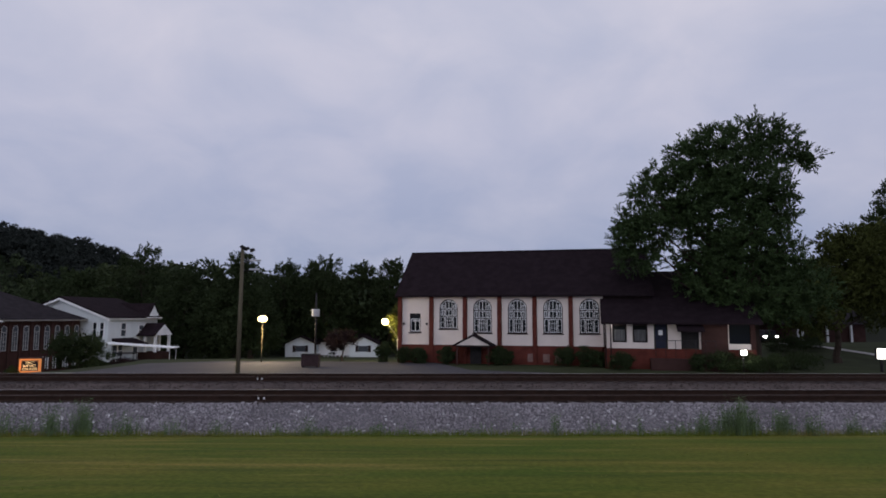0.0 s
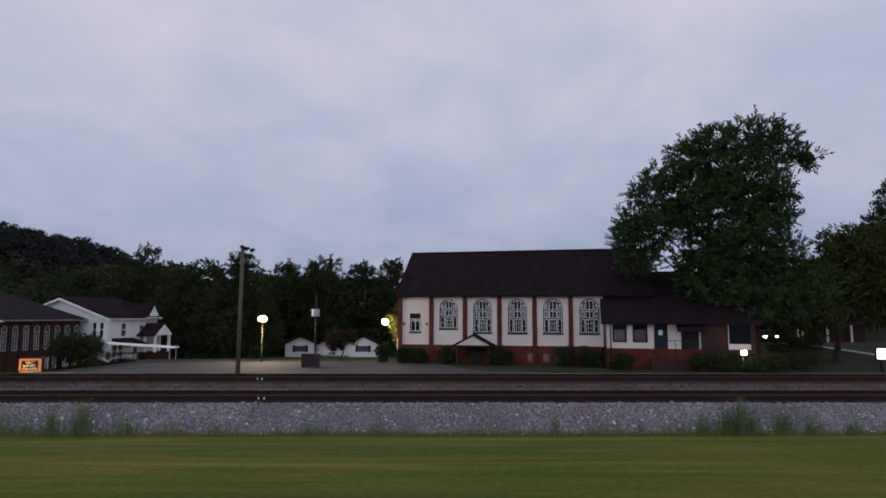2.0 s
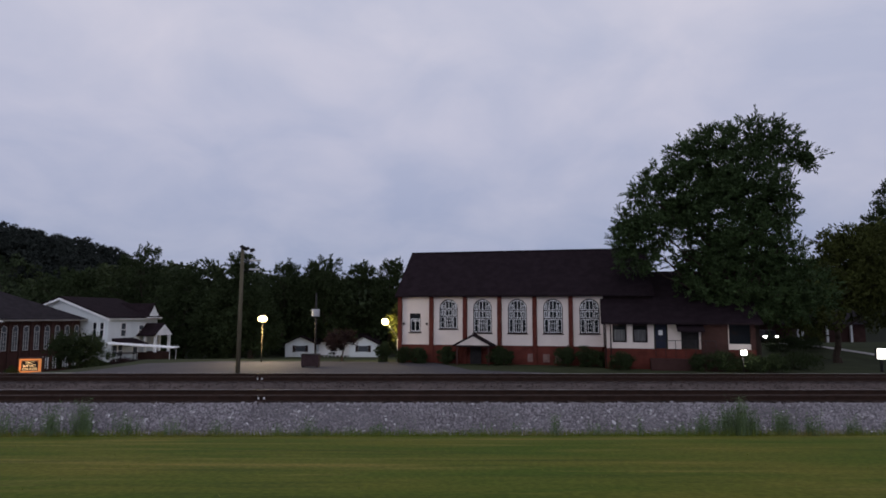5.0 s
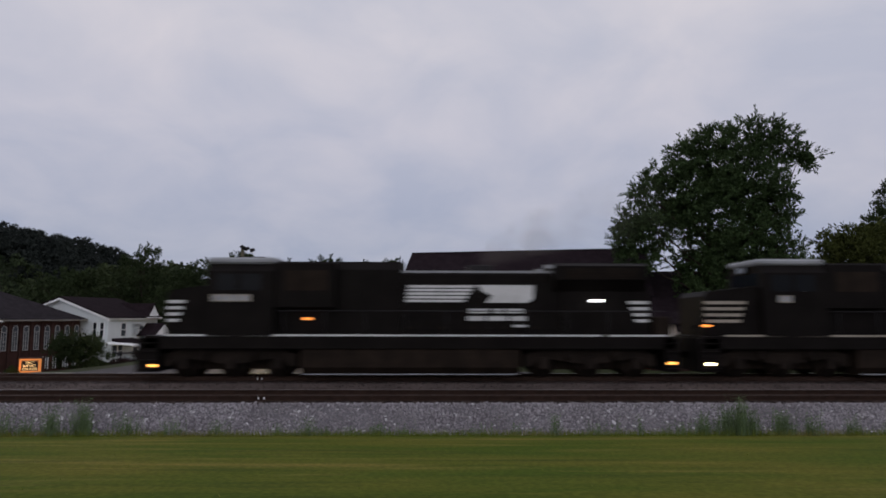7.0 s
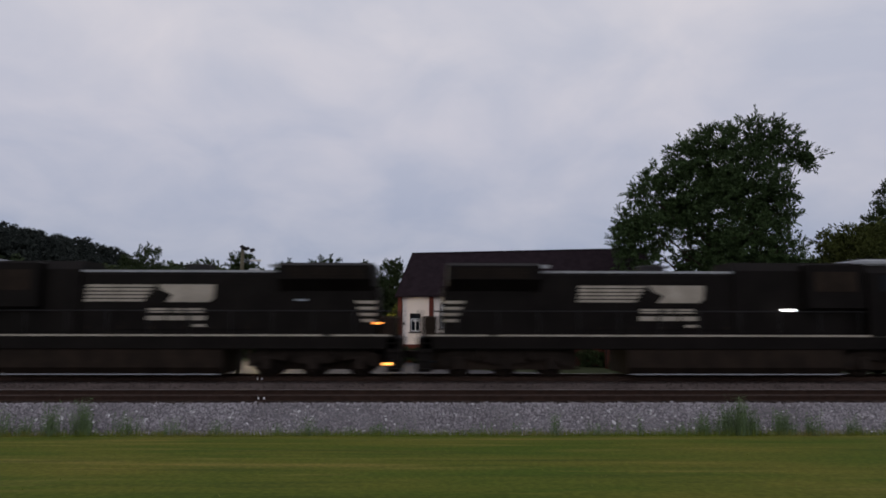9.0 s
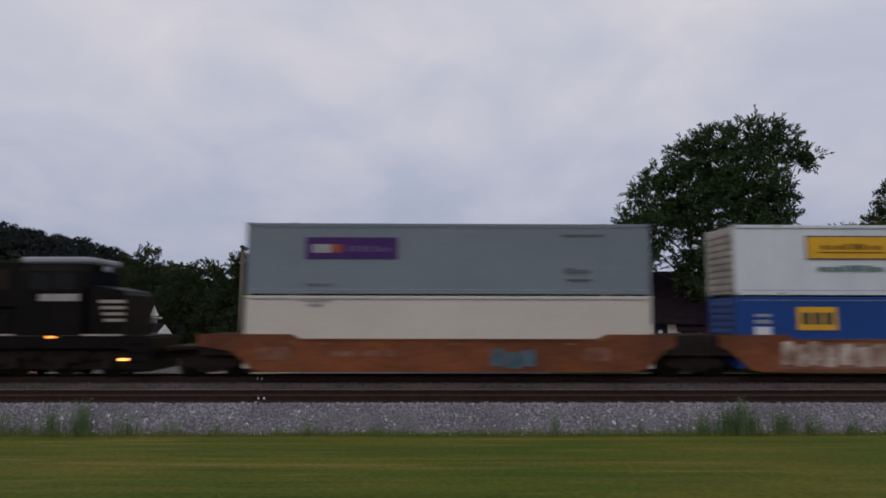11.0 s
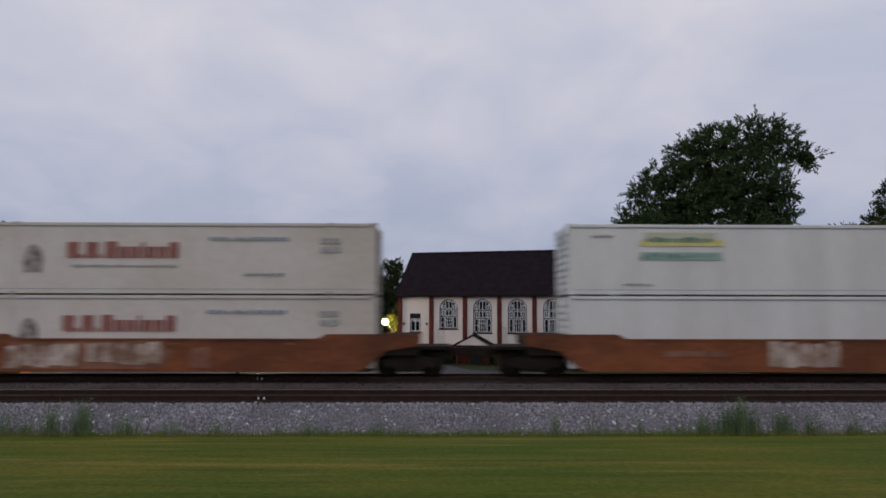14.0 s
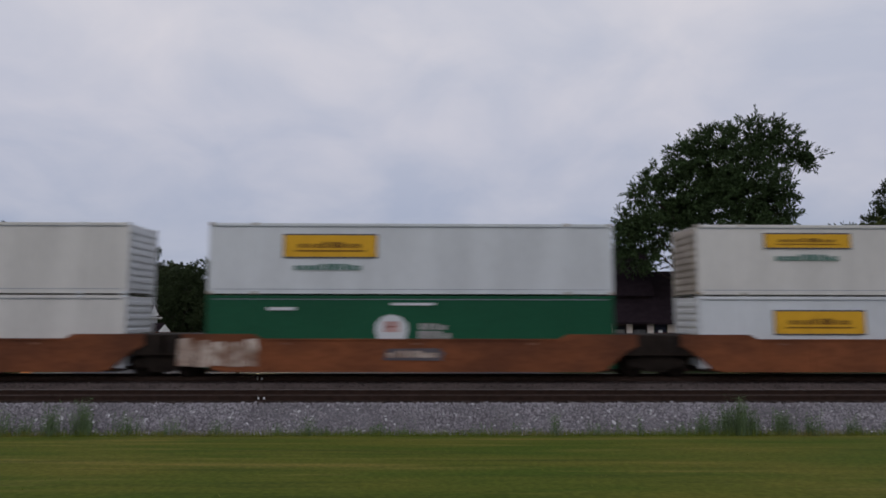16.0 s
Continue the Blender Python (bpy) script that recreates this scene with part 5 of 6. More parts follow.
def locomotive(at, label, logo, stripe, turn, cab_grey=True, lamps=True, ditch=0.3, led=17.7, rear=21.1, markers=(), length=21.2, nose=1.05, stripe_end=1.5, flip=None, led_z=2.89, rear_lit=True, number=(2.75, 4.3), ditch_z=(0.45, 0.55)):
    """Long black road engine. x runs back from the front end sill, z from the rail; the near side is -y (and +y alike)."""
    t = thing("locomotive", pose(0, 0, 0), label, "locomotive", "engines of the train")
    L, W = length, 1.5
    e = L - 21.2          # extra length behind the cab
    hood_at = logo - 0.15 if flip is None else 10.4
    # frame and running gear
    bm = bmesh.new()
    box(bm, 0.15, L - 0.15, -W, W, 1.0, 1.52, bev=0.03)
    part("underframe", bm, BLACK, t)
    tank = bmesh.new()
    prism(tank, [(-1.45, 1.2), (1.45, 1.2), (1.45, 0.3), (1.2, 0.0), (-1.2, 0.0), (-1.45, 0.3)], 6.3, 14.9, axis="x")
    part("fuel_tank", tank, GRIME, t)
    for s in (-1, 1):
        for a, b in ((1.0, 3.55), (3.85, L - 3.1), (L - 2.8, L - 0.45)):
            part("sill_stripe", bx(a, b, s * (W + 0.003) - 0.003, s * (W + 0.003) + 0.003, 1.51, 1.58), stripe, t, "white sill stripe")
    for c in (3.5, L - 3.5):
        bm = bmesh.new()
        for s in (-1, 1):
            prism(bm, [(c - 2.6, 0.45), (c - 2.3, 0.45), (c - 2.0, 0.8), (c - 0.4, 0.55), (c + 0.4, 0.55), (c + 2.0, 0.8), (c + 2.3, 0.45), (c + 2.6, 0.45), (c + 2.6, 0.9), (c + 2.0, 1.1), (c - 2.0, 1.1), (c - 2.6, 0.9)], s * 1.08 - 0.08, s * 1.08 + 0.08)
            for k in (-1.85, 0, 1.85):
                box(bm, c + k - 0.2, c + k + 0.2, s * 1.2 - 0.06, s * 1.2 + 0.06, 0.32, 0.82, bev=0.04)
            for k in (-0.95, 0.95):
                cyl(bm, (c + k, s * 1.22, 0.7), (c + k, s * 1.22, 1.12), 0.13, n=8)
        part("bogie_frame", bm, BOGIE, t, "three-axle bogie frame")
        part("traction_motor", bx(c - 2.5, c + 2.5, -0.62, 0.62, 0.28, 1.2, bev=0.05), GRIME, t)
        part("brake_gear", bx(c - 2.9, c + 2.9, 0.88, 1.0, 0.3, 1.2), GRIME, t)
        for k in (-1.85, 0, 1.85):
            wheel_set(t, c + k, 0.53)
    # pilots, steps, couplers
    for x0, x1 in ((-0.05, 0.8), (L - 0.6, L)):
        bm = bmesh.new()
        prism(bm, [(-1.5, 0.25), (1.5, 0.25), (1.5, 1.55), (-1.5, 1.55)], x0, x1, axis="x")
        for s in (-1, 1):
            for k in range(4):
                box(bm, x0 + 0.05, x1 - 0.05, s * 1.54 - 0.05, s * 1.54 + 0.05, 0.35 + k * 0.33, 0.39 + k * 0.33)
        part("pilot", bm, BLACK, t, "black pilot with steps")
    part("coupler", bx(-0.85, 0.0, -0.14, 0.14, 0.72, 1.0, bev=0.04), BOGIE, t)
    part("coupler", bx(L, L + 0.85, -0.14, 0.14, 0.72, 1.0, bev=0.04), BOGIE, t)
    part("end_equipment", bx(20.35 + e, L - 0.2, -1.15, 1.15, 1.5, 2.3, bev=0.06), GRIME, t, "grimy boxes on the end platform")
    for s in (-1, 1):
        part("end_rail", rod((L - 0.12, s * 1.3, 1.5), (L - 0.12, s * 1.3, 2.55), 0.025, n=6), DARKMETAL, t)
    # short nose and cab
    bm = bmesh.new()
    prism(bm, [(nose, 1.52), (2.6, 1.52), (2.6, 3.45), (2.3, 3.5), (nose + 0.15, 3.3), (nose, 3.1)], -1.25, 1.25)
    part("nose", bm, BLACK, t)
    bm = bmesh.new()
    prism(bm, [(-1.52, 1.52), (1.52, 1.52), (1.52, 4.05), (1.1, 4.5), (-1.1, 4.5), (-1.52, 4.05)], 2.6, 5.2, axis="x")
    cab = part("cab", bm, BLACK, t, "black cab")
    bm = bmesh.new()
    box(bm, 2.5, 5.25, -1.3, 1.3, 4.36, 4.62, bev=0.08)
    part("cab_roof", bm, GREYROOF if cab_grey else BLACK, cab, "grey cab roof")
    for s in (-1, 1):
        for a, b in ((2.95, 3.75), (3.9, 4.7)):
            part("cab_window", bx(a, b, s * 1.527 - 0.006, s * 1.527 + 0.006, 3.3, 3.95), CAB_GLASS, cab)
        part("number_panel", bx(number[0], number[1], s * 1.527 - 0.006, s * 1.527 + 0.006, 2.86, 3.14), STRIPE_DIRTY, cab, "pale panel with illegible number")
        for k in range(5):
            nx = number[0] + (number[1] - number[0]) * (0.07 + 0.187 * k)
            part("number_bar", bx(nx, nx + (number[1] - number[0]) * 0.1, s * 1.536 - 0.003, s * 1.536 + 0.003, 2.9, 3.1), GREYTXT, cab)
    part("windscreen", bx(2.585, 2.598, -1.2, 1.2, 3.55, 4.05), GLASS, cab)
    part("horn", bx(3.3, 4.6, -0.3, 0.3, 4.62, 4.74, bev=0.05), DARKMETAL, cab)
    # hoods
    bm = bmesh.new()
    prism(bm, [(-1.05, 1.52), (1.05, 1.52), (1.05, 4.15), (0.75, 4.5), (-0.75, 4.5), (-1.05, 4.15)], 5.2, hood_at, axis="x")
    box(bm, 5.2, 7.6, -1.42, 1.42, 2.6, 4.42, bev=0.05)
    part("blower_hood", bm, BLACK, t)
    bm = bmesh.new()
    prism(bm, [(-0.95, 1.52), (0.95, 1.52), (0.95, 3.95), (0.8, 4.12), (-0.8, 4.12), (-0.95, 3.95)], hood_at, 16.6 + e, axis="x")
    for i in range(9):
        for s in (-1, 1):
            part("hood_door", bx(10.8 + i * 0.64, 11.36 + i * 0.64, s * 0.95 - 0.02, s * 0.95 + 0.02, 1.75, 3.6, bev=0.01), BLACK, t)
    part("engine_hood", bm, BLACK, t, "black engine hood with doors")
    for s in (-1, 1):
        part("hood_edge", bx(hood_at, 16.6 + e, s * 0.955 - 0.02, s * 0.955 + 0.02, 4.04, 4.13), GREYROOF, t, "pale edge of the hood roof")
    part("exhaust_stack", bx(12.9, 13.9, -0.35, 0.35, 4.12, 4.42, bev=0.04), DARKMETAL, t)
    bm = bmesh.new()
    box(bm, 16.6 + e, 20.2 + e, -1.05, 1.05, 1.52, 3.5, bev=0.03)
    prism(bm, [(-1.05, 3.3), (1.05, 3.3), (1.5, 3.75), (1.5, 4.3), (1.2, 4.42), (-1.2, 4.42), (-1.5, 4.3), (-1.5, 3.75)], 16.3 + e, 20.0 + e, axis="x")
    part("radiator_hood", bm, BLACK, t, "flared radiator housing")
    for s in (-1, 1):
        part("radiator_edge", bx(15.9 + e, 16.7 + e, s * 1.2 - 0.03, s * 1.2 + 0.03, 4.22, 4.36), GREYROOF, t)
        # stripes on nose and rear, slanting logo field
        for k in range(4):
            z = 2.06 + k * 0.245
            part("nose_stripe", pri([(nose + 0.01, z), (stripe_end + 0.08 * k, z), (stripe_end + 0.04 + 0.08 * k, z + 0.12), (nose + 0.01, z + 0.12)], s * 1.256 - 0.004, s * 1.256 + 0.004), stripe, t, "white nose stripe")
            part("rear_stripe", pri([(19.35 + e - 0.09 * (k - 3), z), (20.15 + e, z), (20.15 + e, z + 0.12), (19.30 + e - 0.09 * (k - 3), z + 0.12)], s * 1.057 - 0.004, s * 1.057 + 0.004), stripe, t, "white rear stripe")
        # slanting stripes, a plain emblem shape with a dark wave in it, two lines of lettering
        def mark(pts):
            pts = [(flip + logo - a if flip is not None else a, b) for a, b in pts]
            return pri(pts, s * 0.978 - 0.004, s * 0.978 + 0.004)
        for k in range(5):
            z = 2.86 + k * 0.145
            part("logo_stripe", mark([(logo + 0.02 * k, z), (logo + 2.35 + 0.10 * k, z), (logo + 2.42 + 0.10 * k, z + 0.10), (logo + 0.02 * k + 0.02, z + 0.10)]), stripe, t, "white slanting stripe")
        part("logo_field", mark([(logo + 3.25, 2.84), (logo + 4.95, 2.84), (logo + 5.15, 3.0), (logo + 5.18, 3.55), (logo + 2.9, 3.55), (logo + 3.1, 3.3), (logo + 3.5, 3.12)]), stripe, t, "plain white logo shape")
        for a_, b_ in ((2.55, 3.35), (3.5, 3.95), (4.05, 4.75)):
            part("lettering_bar", mark([(logo + a_, 2.42), (logo + b_, 2.42), (logo + b_, 2.60), (logo + a_, 2.60)]), stripe, t, "plain white bar of lettering")
        for a_, b_ in ((2.5, 3.2), (3.3, 4.1), (4.2, 4.85)):
            part("lettering_bar", mark([(logo + a_, 2.12), (logo + b_, 2.12), (logo + b_, 2.30), (logo + a_, 2.30)]), stripe, t)
        part("number_mark", mark([(logo + 4.35, 1.86), (logo + 4.85, 1.86), (logo + 4.85, 1.96), (logo + 4.35, 1.96)]), stripe, t)
        # dim louvres and latches on the hood sides
        for x_ in np.arange(hood_at + 0.3, 16.2 + e, 1.27):
            part("hood_latch", bx(float(x_), float(x_) + 0.1, s * 0.978 - 0.01, s * 0.978 + 0.01, 1.78, 1.9), GRIME, t)
        for k in range(8):
            part("radiator_louvre", bx(16.7 + e, 19.7 + e, s * 1.502 - 0.012, s * 1.502 + 0.012, 3.8 + k * 0.055, 3.825 + k * 0.055), GRIME, t)
        part("vent_screen", bx(5.6, 7.3, s * 1.422 - 0.012, s * 1.422 + 0.012, 3.3, 4.1), GRIME, t)
        part("tank_edge", bx(6.4, 14.8, s * 1.46 - 0.012, s * 1.46 + 0.012, 0.02, 0.06), GREYROOF, t, "pale grey strip along the lower edge of the fuel tank")
        part("step_light", bx(led, led + 0.45, s * 1.5 - 0.01, s * 1.5 + 0.01, led_z, led_z + 0.07), WHITE_LED if lamps else GREYTXT, t, "white light strip")
        for x_ in np.arange(5.6, 20.0 + e, 1.6):
            part("handrail_post", rod((float(x_), s * 1.46, 1.52), (float(x_), s * 1.46, 2.5), 0.02, n=6), DARKMETAL, t)
        part("handrail", rod((5.3, s * 1.46, 2.5), (20.6 + e, s * 1.46, 2.5), 0.02, n=6), DARKMETAL, t)
    # lights
    for x_, m_, z_ in ((ditch, AMBER if ditch > 0.4 else HEAD, ditch_z[0]), (rear, AMBER if rear_lit else CAB_GLASS, ditch_z[1])):
        for s in (-1, 1):
            part("ditch_light", bx(x_ - 0.15, x_ + 0.15, s * 1.52 - 0.03, s * 1.52 + 0.03, z_, z_ + 0.085, bev=0.02), m_, t, "glowing amber ditch light")
    part("headlight", bx(2.44, 2.47, -0.35, 0.35, 4.12, 4.32), GREYTXT, t, "unlit headlight above the windscreen")
    part("headlight_case", bx(2.472, 2.6, -0.4, 0.4, 4.08, 4.35), BLACK, t)
    part("marker_light", bx(-0.22, -0.06, -1.4, -1.25, 1.86, 1.98), BLACK, t, "small marker lamp")
    part("marker_post", bx(-0.2, -0.1, -1.36, -1.3, 1.5, 1.858), BLACK, t)
    for mx, mz in markers:
        for s in ((-1,) if mx < 1 else (-1, 1)):
            part("amber_marker", bx(mx, mx + 0.3, s * 1.52 - 0.02, s * 1.52 + 0.02, mz, mz + 0.08), AMBER_DIM, t, "small amber side marker")
    raise_body(t, 0.12)
    MOVING.append((t, at if not turn else at + L, FAR_Y, FAR_Z, turn))
    return t


S0 = 106.35   # where the first engine's front stands at the start
V = 16.83     # metres a second
locomotive(0.0, "black diesel engine with white stripes, amber lights glowing", 10.35, STRIPE, 0, ditch=0.6, rear=20.85, nose=0.95, stripe_end=1.42, markers=((6.4, 2.15),))
locomotive(22.0, "black diesel engine with dirty cream stripes", 9.2, STRIPE_DIRTY, 0, cab_grey=True, lamps=False, rear=21.35, length=21.9, number=(3.2, 3.75), nose=0.3, stripe_end=1.75, ditch=0.39, ditch_z=(0.52, 0.52), markers=((20.8, 1.98), (0.12, 1.9)))
locomotive(44.5, "black diesel engine running backwards, cab towards the wagons", 11.3, STRIPE_DIRTY, 180, ditch=0.9, led=8.25, led_z=2.52, rear=22.6, length=23.2, stripe_end=1.85, flip=16.75, rear_lit=False, ditch_z=(0.68, 0.6), markers=((3.6, 1.42),))


def letters(x, z, w, h, m, n, seed=1):
    """A line of n plain bars of uneven width in place of lettering."""
    rr = random.Random(seed)
    step, out = w / n, []
    for k in range(n):
        ww = step * rr.uniform(0.62, 0.9)
        out.append((x + k * step, z, ww, h * rr.choice((1.0, 1.0, 0.72)), m, "lettering_bar"))
    return out


def container(at, z, label, body, end, marks=()):
    """A long box: corrugated end, smooth sides with rails and posts; marks are panels on its sides (x, z, w, h, material)."""
    L, H, W = 16.15, 2.83, 1.3
    t = thing("container", pose(0, 0, 0), label, "container", "containers on the train")
    bm = bmesh.new()
    box(bm, 0.05, L - 0.05, -W + 0.02, W - 0.02, 0.06, H - 0.03, bev=0.01)
    part("body", bm, body, t)
    for s in (-1, 1):
        y = s * (W - 0.015)
        part("top_rail", bx(0, L, y - 0.03, y + 0.03, H - 0.12, H, bev=0.01), body, t)
        part("bottom_rail", bx(0, L, y - 0.03, y + 0.03, 0.0, 0.16, bev=0.01), body, t)
        for x in (0.0, 1.75, L - 1.75 - 0.16, L - 0.16):
            part("post", bx(x, x + 0.16, y - 0.022, y + 0.022, 0.16, H - 0.12, bev=0.008), body, t)
        # Thin grey strips draw the joint and the shadow gap beside each rail.
        part("rail_shadow_seam", bx(0.2, L - 0.2, y - 0.024, y + 0.024, 0.17, 0.195), GREYTXT, t)
        part("rail_shadow_seam", bx(0.2, L - 0.2, y - 0.024, y + 0.024, H - 0.155, H - 0.13), GREYTXT, t)
        for i in range(10):
            x = 2.9 + i * 1.15
            part("side_seam", bx(x, x + 0.025, s * (W - 0.016) - 0.006, s * (W - 0.016) + 0.006, 0.17, H - 0.13), body, t)
    for x0 in (0.0, L - 0.06):
        bm = bmesh.new()
        box(bm, x0 + (0.02 if x0 < 1 else 0.0), x0 + (0.06 if x0 < 1 else 0.04), -W + 0.05, W - 0.05, 0.05, H - 0.05)
        ep = part("end_panel", bm, end, t, "ribbed end panel")
        for k in range(9):
            z0 = 0.2 + k * 0.28
            part("end_rib", bx(x0 - (0.03 if x0 < 1 else -0.04), x0 + (0.02 if x0 < 1 else 0.09), -W + 0.12, W - 0.12, z0, z0 + 0.17, bev=0.015), end, ep)
    for x in (0.0, 1.75, L - 1.93, L - 0.18):
        for s in (-1, 1):
            for zz in (-0.02, H - 0.1):
                part("corner_casting", bx(x - 0.01, x + 0.19, s * (W - 0.06) - 0.08, s * (W - 0.06) + 0.08, zz, zz + 0.12), end, t)
    for i, (x, zz, w, h, m, nm) in enumerate(marks):
        for s in (-1, 1):
            xx = x if s < 0 else L - x - w
            y = s * (W + 0.012 + 0.003 * min(i, 5))
            if nm == "emblem":
                bm = pri([(xx + w * a, zz + h * b) for a, b in ((0.08, 0), (0.92, 0), (1, 0.35), (0.97, 0.62), (0.78, 0.9), (0.5, 1), (0.22, 0.9), (0.03, 0.62), (0, 0.35))], y - 0.012, y + 0.012)
            else:
                bm = bx(xx, xx + w, y - 0.012, y + 0.012, zz, zz + h)
            part(nm, bm, m, t)
    MOVING.append((t, at, FAR_Y, FAR_Z + z, 0))


def smoke_material():
    """Thin drifting smoke: densest on the plume's own axis, broken by noise."""
    m = bpy.data.materials.new("thin_exhaust_smoke")
    m.use_nodes = True
    n, l = m.node_tree.nodes, m.node_tree.links

    def calc(op, a, b=0.0):
        k = n.new("ShaderNodeMath"); k.operation = op
        for q, v in enumerate((a, b)):
            if isinstance(v, float):
                k.inputs[q].default_value = v
            else:
                l.new(v, k.inputs[q])
        return k.outputs[0]
    co, sp, tx = n.new("ShaderNodeTexCoord"), n.new("ShaderNodeSeparateXYZ"), n.new("ShaderNodeTexNoise")
    tx.inputs["Scale"].default_value, tx.inputs["Detail"].default_value = 0.8, 3.0
    l.new(co.outputs["Object"], sp.inputs[0]); l.new(co.outputs["Object"], tx.inputs["Vector"])
    x, z = sp.outputs["X"], sp.outputs["Z"]
    xc = calc("MAXIMUM", x, 0.01)
    axis = calc("MULTIPLY", calc("POWER", xc, 0.6), 0.85)
    u = calc("DIVIDE", calc("SUBTRACT", z, axis), calc("ADD", calc("MULTIPLY", xc, 0.16), 0.7))
    core = calc("MAXIMUM", calc("SUBTRACT", 1.0, calc("MULTIPLY", u, u)), 0.0)
    ends = calc("MULTIPLY", calc("MINIMUM", calc("MULTIPLY", calc("ADD", x, 0.3), 1.2), 1.0), calc("MAXIMUM", calc("SUBTRACT", 1.0, calc("DIVIDE", xc, 8.6)), 0.0))
    cloud = calc("MAXIMUM", calc("MULTIPLY", calc("SUBTRACT", tx.outputs["Fac"], 0.34), 2.6), 0.0)
    amount = calc("MULTIPLY", calc("MULTIPLY", calc("MULTIPLY", core, ends), cloud), 0.18)
    mixer, clear, grey = n.new("ShaderNodeMixShader"), n.new("ShaderNodeBsdfTransparent"), n.new("ShaderNodeBsdfDiffuse")
    grey.inputs["Color"].default_value = (0.30, 0.27, 0.25, 1)
    l.new(calc("MAXIMUM", amount, 0.0), mixer.inputs[0])
    l.new(clear.outputs[0], mixer.inputs[1]); l.new(grey.outputs[0], mixer.inputs[2])
    l.new(mixer.outputs[0], n["Material Output"].inputs["Surface"])
    return m


bm = bmesh.new()
for cx_, cz_, rx_, rz_ in ((1.6, 1.1, 2.0, 1.7), (5.0, 2.1, 3.9, 2.2)):
    bmesh.ops.create_uvsphere(bm, u_segments=24, v_segments=14, radius=1.0, matrix=pose(cx_, 0, cz_) @ Matrix.Diagonal((rx_, 0.7, rz_, 1)))
for f in bm.faces:
    f.smooth = True
smoke = link("exhaust_smoke", bm, smoke_material())
smoke.visible_shadow = False
tagged(smoke, "thin grey exhaust smoke above the leading engine", "smoke", kind="stuff")
MOVING.append((smoke, 13.4, FAR_Y, FAR_Z + 4.5, 0))
LOWZ, TOPZ = 0.39, 3.29


def yellow_marks(x, z=1.42, w=3.75, h=0.98):
    """A yellow sign panel with a dark border; plain bars stand for its lettering."""
    m = [(x, z, w, h, DARK_TAG, "sign_border"), (x + 0.04, z + 0.06, w - 0.08, h - 0.12, YELLOW, "sign_panel"), *letters(x + 0.6, z + h * 0.42, w - 1.2, h * 0.24, OCHRE, 8, 3), (x + 0.5, z + h * 0.27, w - 1.0, h * 0.06, OCHRE, "lettering_bar")]
    return m + letters(x + 0.45, z - 0.47, w * 0.73, 0.25, GREENTXT, 11, 5)


c1, c2, c3, c4, c5, c6 = 71.35, 90.9, 110.85, 134.68, 154.0, 173.55
container(c1, TOPZ, "grey container with purple sign panel", C_GREY, C_GREY,
          [(2.35, 1.40, 3.65, 0.86, PURPLE, "sign_panel"), (2.6, 1.64, 0.75, 0.34, FAINT, "lettering_bar"), (3.38, 1.64, 0.42, 0.34, REDORANGE, "lettering_bar"), *letters(4.0, 1.68, 1.8, 0.24, mat("dim_violet_lettering", (0.11, 0.075, 0.17), 0.6, vary=0.2, bump=0), 7, 9), (12.6, 2.35, 1.7, 0.06, DIM, "lettering_bar"), *letters(12.7, 0.85, 1.1, 0.2, DIM, 5, 7), (12.75, 0.55, 1.0, 0.07, DIM, "lettering_bar"), *letters(2.4, 0.35, 1.1, 0.08, DIM, 6, 8)])
container(c1, LOWZ, "beige container sunk in the well wagon", C_BEIGE, C_BEIGE, [(2.45, 2.42, 0.6, 0.11, FAINT, "lettering_bar"), (2.2, 2.62, 1.2, 0.04, FAINT, "lettering_bar")])
container(c2, TOPZ, "white container with yellow sign panel", C_WHITE, C_END, yellow_marks(2.95))
container(c2, LOWZ, "blue container with square yellow panel", C_BLUE, C_BLUE, [(2.45, 1.5, 1.6, 0.92, YELLOW, "sign_panel"), (2.62, 1.72, 0.36, 0.48, NAVY, "emblem_mark"), (3.08, 1.72, 0.36, 0.48, NAVY, "emblem_mark"), (3.54, 1.72, 0.36, 0.48, NAVY, "emblem_mark"), (0.72, 1.25, 0.65, 0.38, C_WHITE, "lettering_bar"), (0.72, 1.75, 0.65, 0.16, GREYTXT, "lettering_bar"), (0.72, 2.02, 0.65, 0.12, GREYTXT, "lettering_bar"), (7.7, 2.2, 0.7, 0.34, C_WHITE, "lettering_bar"), (13.0, 2.25, 0.7, 0.12, C_WHITE, "lettering_bar")])
for z in (TOPZ, LOWZ):
    container(c3, z, "cream white container with faded red lettering bars", C_TAN, C_END,
              [(2.2, 0.85, 0.75, 1.1, SHIELD, "emblem"), *[(3.9 + a, 1.42, w, h, REDTXT, "lettering_bar") for a, w, h in ((0.0, 0.46, 0.62), (0.52, 0.12, 0.14), (0.75, 0.45, 0.62), (1.28, 0.1, 0.14), (1.5, 0.45, 0.64), (2.03, 0.36, 0.44), (2.47, 0.36, 0.44), (2.91, 0.14, 0.62), (3.13, 0.36, 0.44), (3.57, 0.36, 0.44), (4.01, 0.38, 0.62))], *letters(4.1, 1.06, 4.2, 0.08, FAINT, 14, 2), *letters(9.5, 2.12, 3.2, 0.14, GREYTXT, 12, 4), *[(13.95 + a, b, 0.34, 0.22, FAINT, "lettering_bar") for a in (0, 0.42) for b in (1.65, 2.0)], *letters(10.9, 0.72, 1.6, 0.1, FAINT, 8, 6), *letters(0.35, 2.1, 0.9, 0.1, FAINT, 5, 6), *letters(0.35, 1.85, 0.9, 0.08, FAINT, 4, 7)])
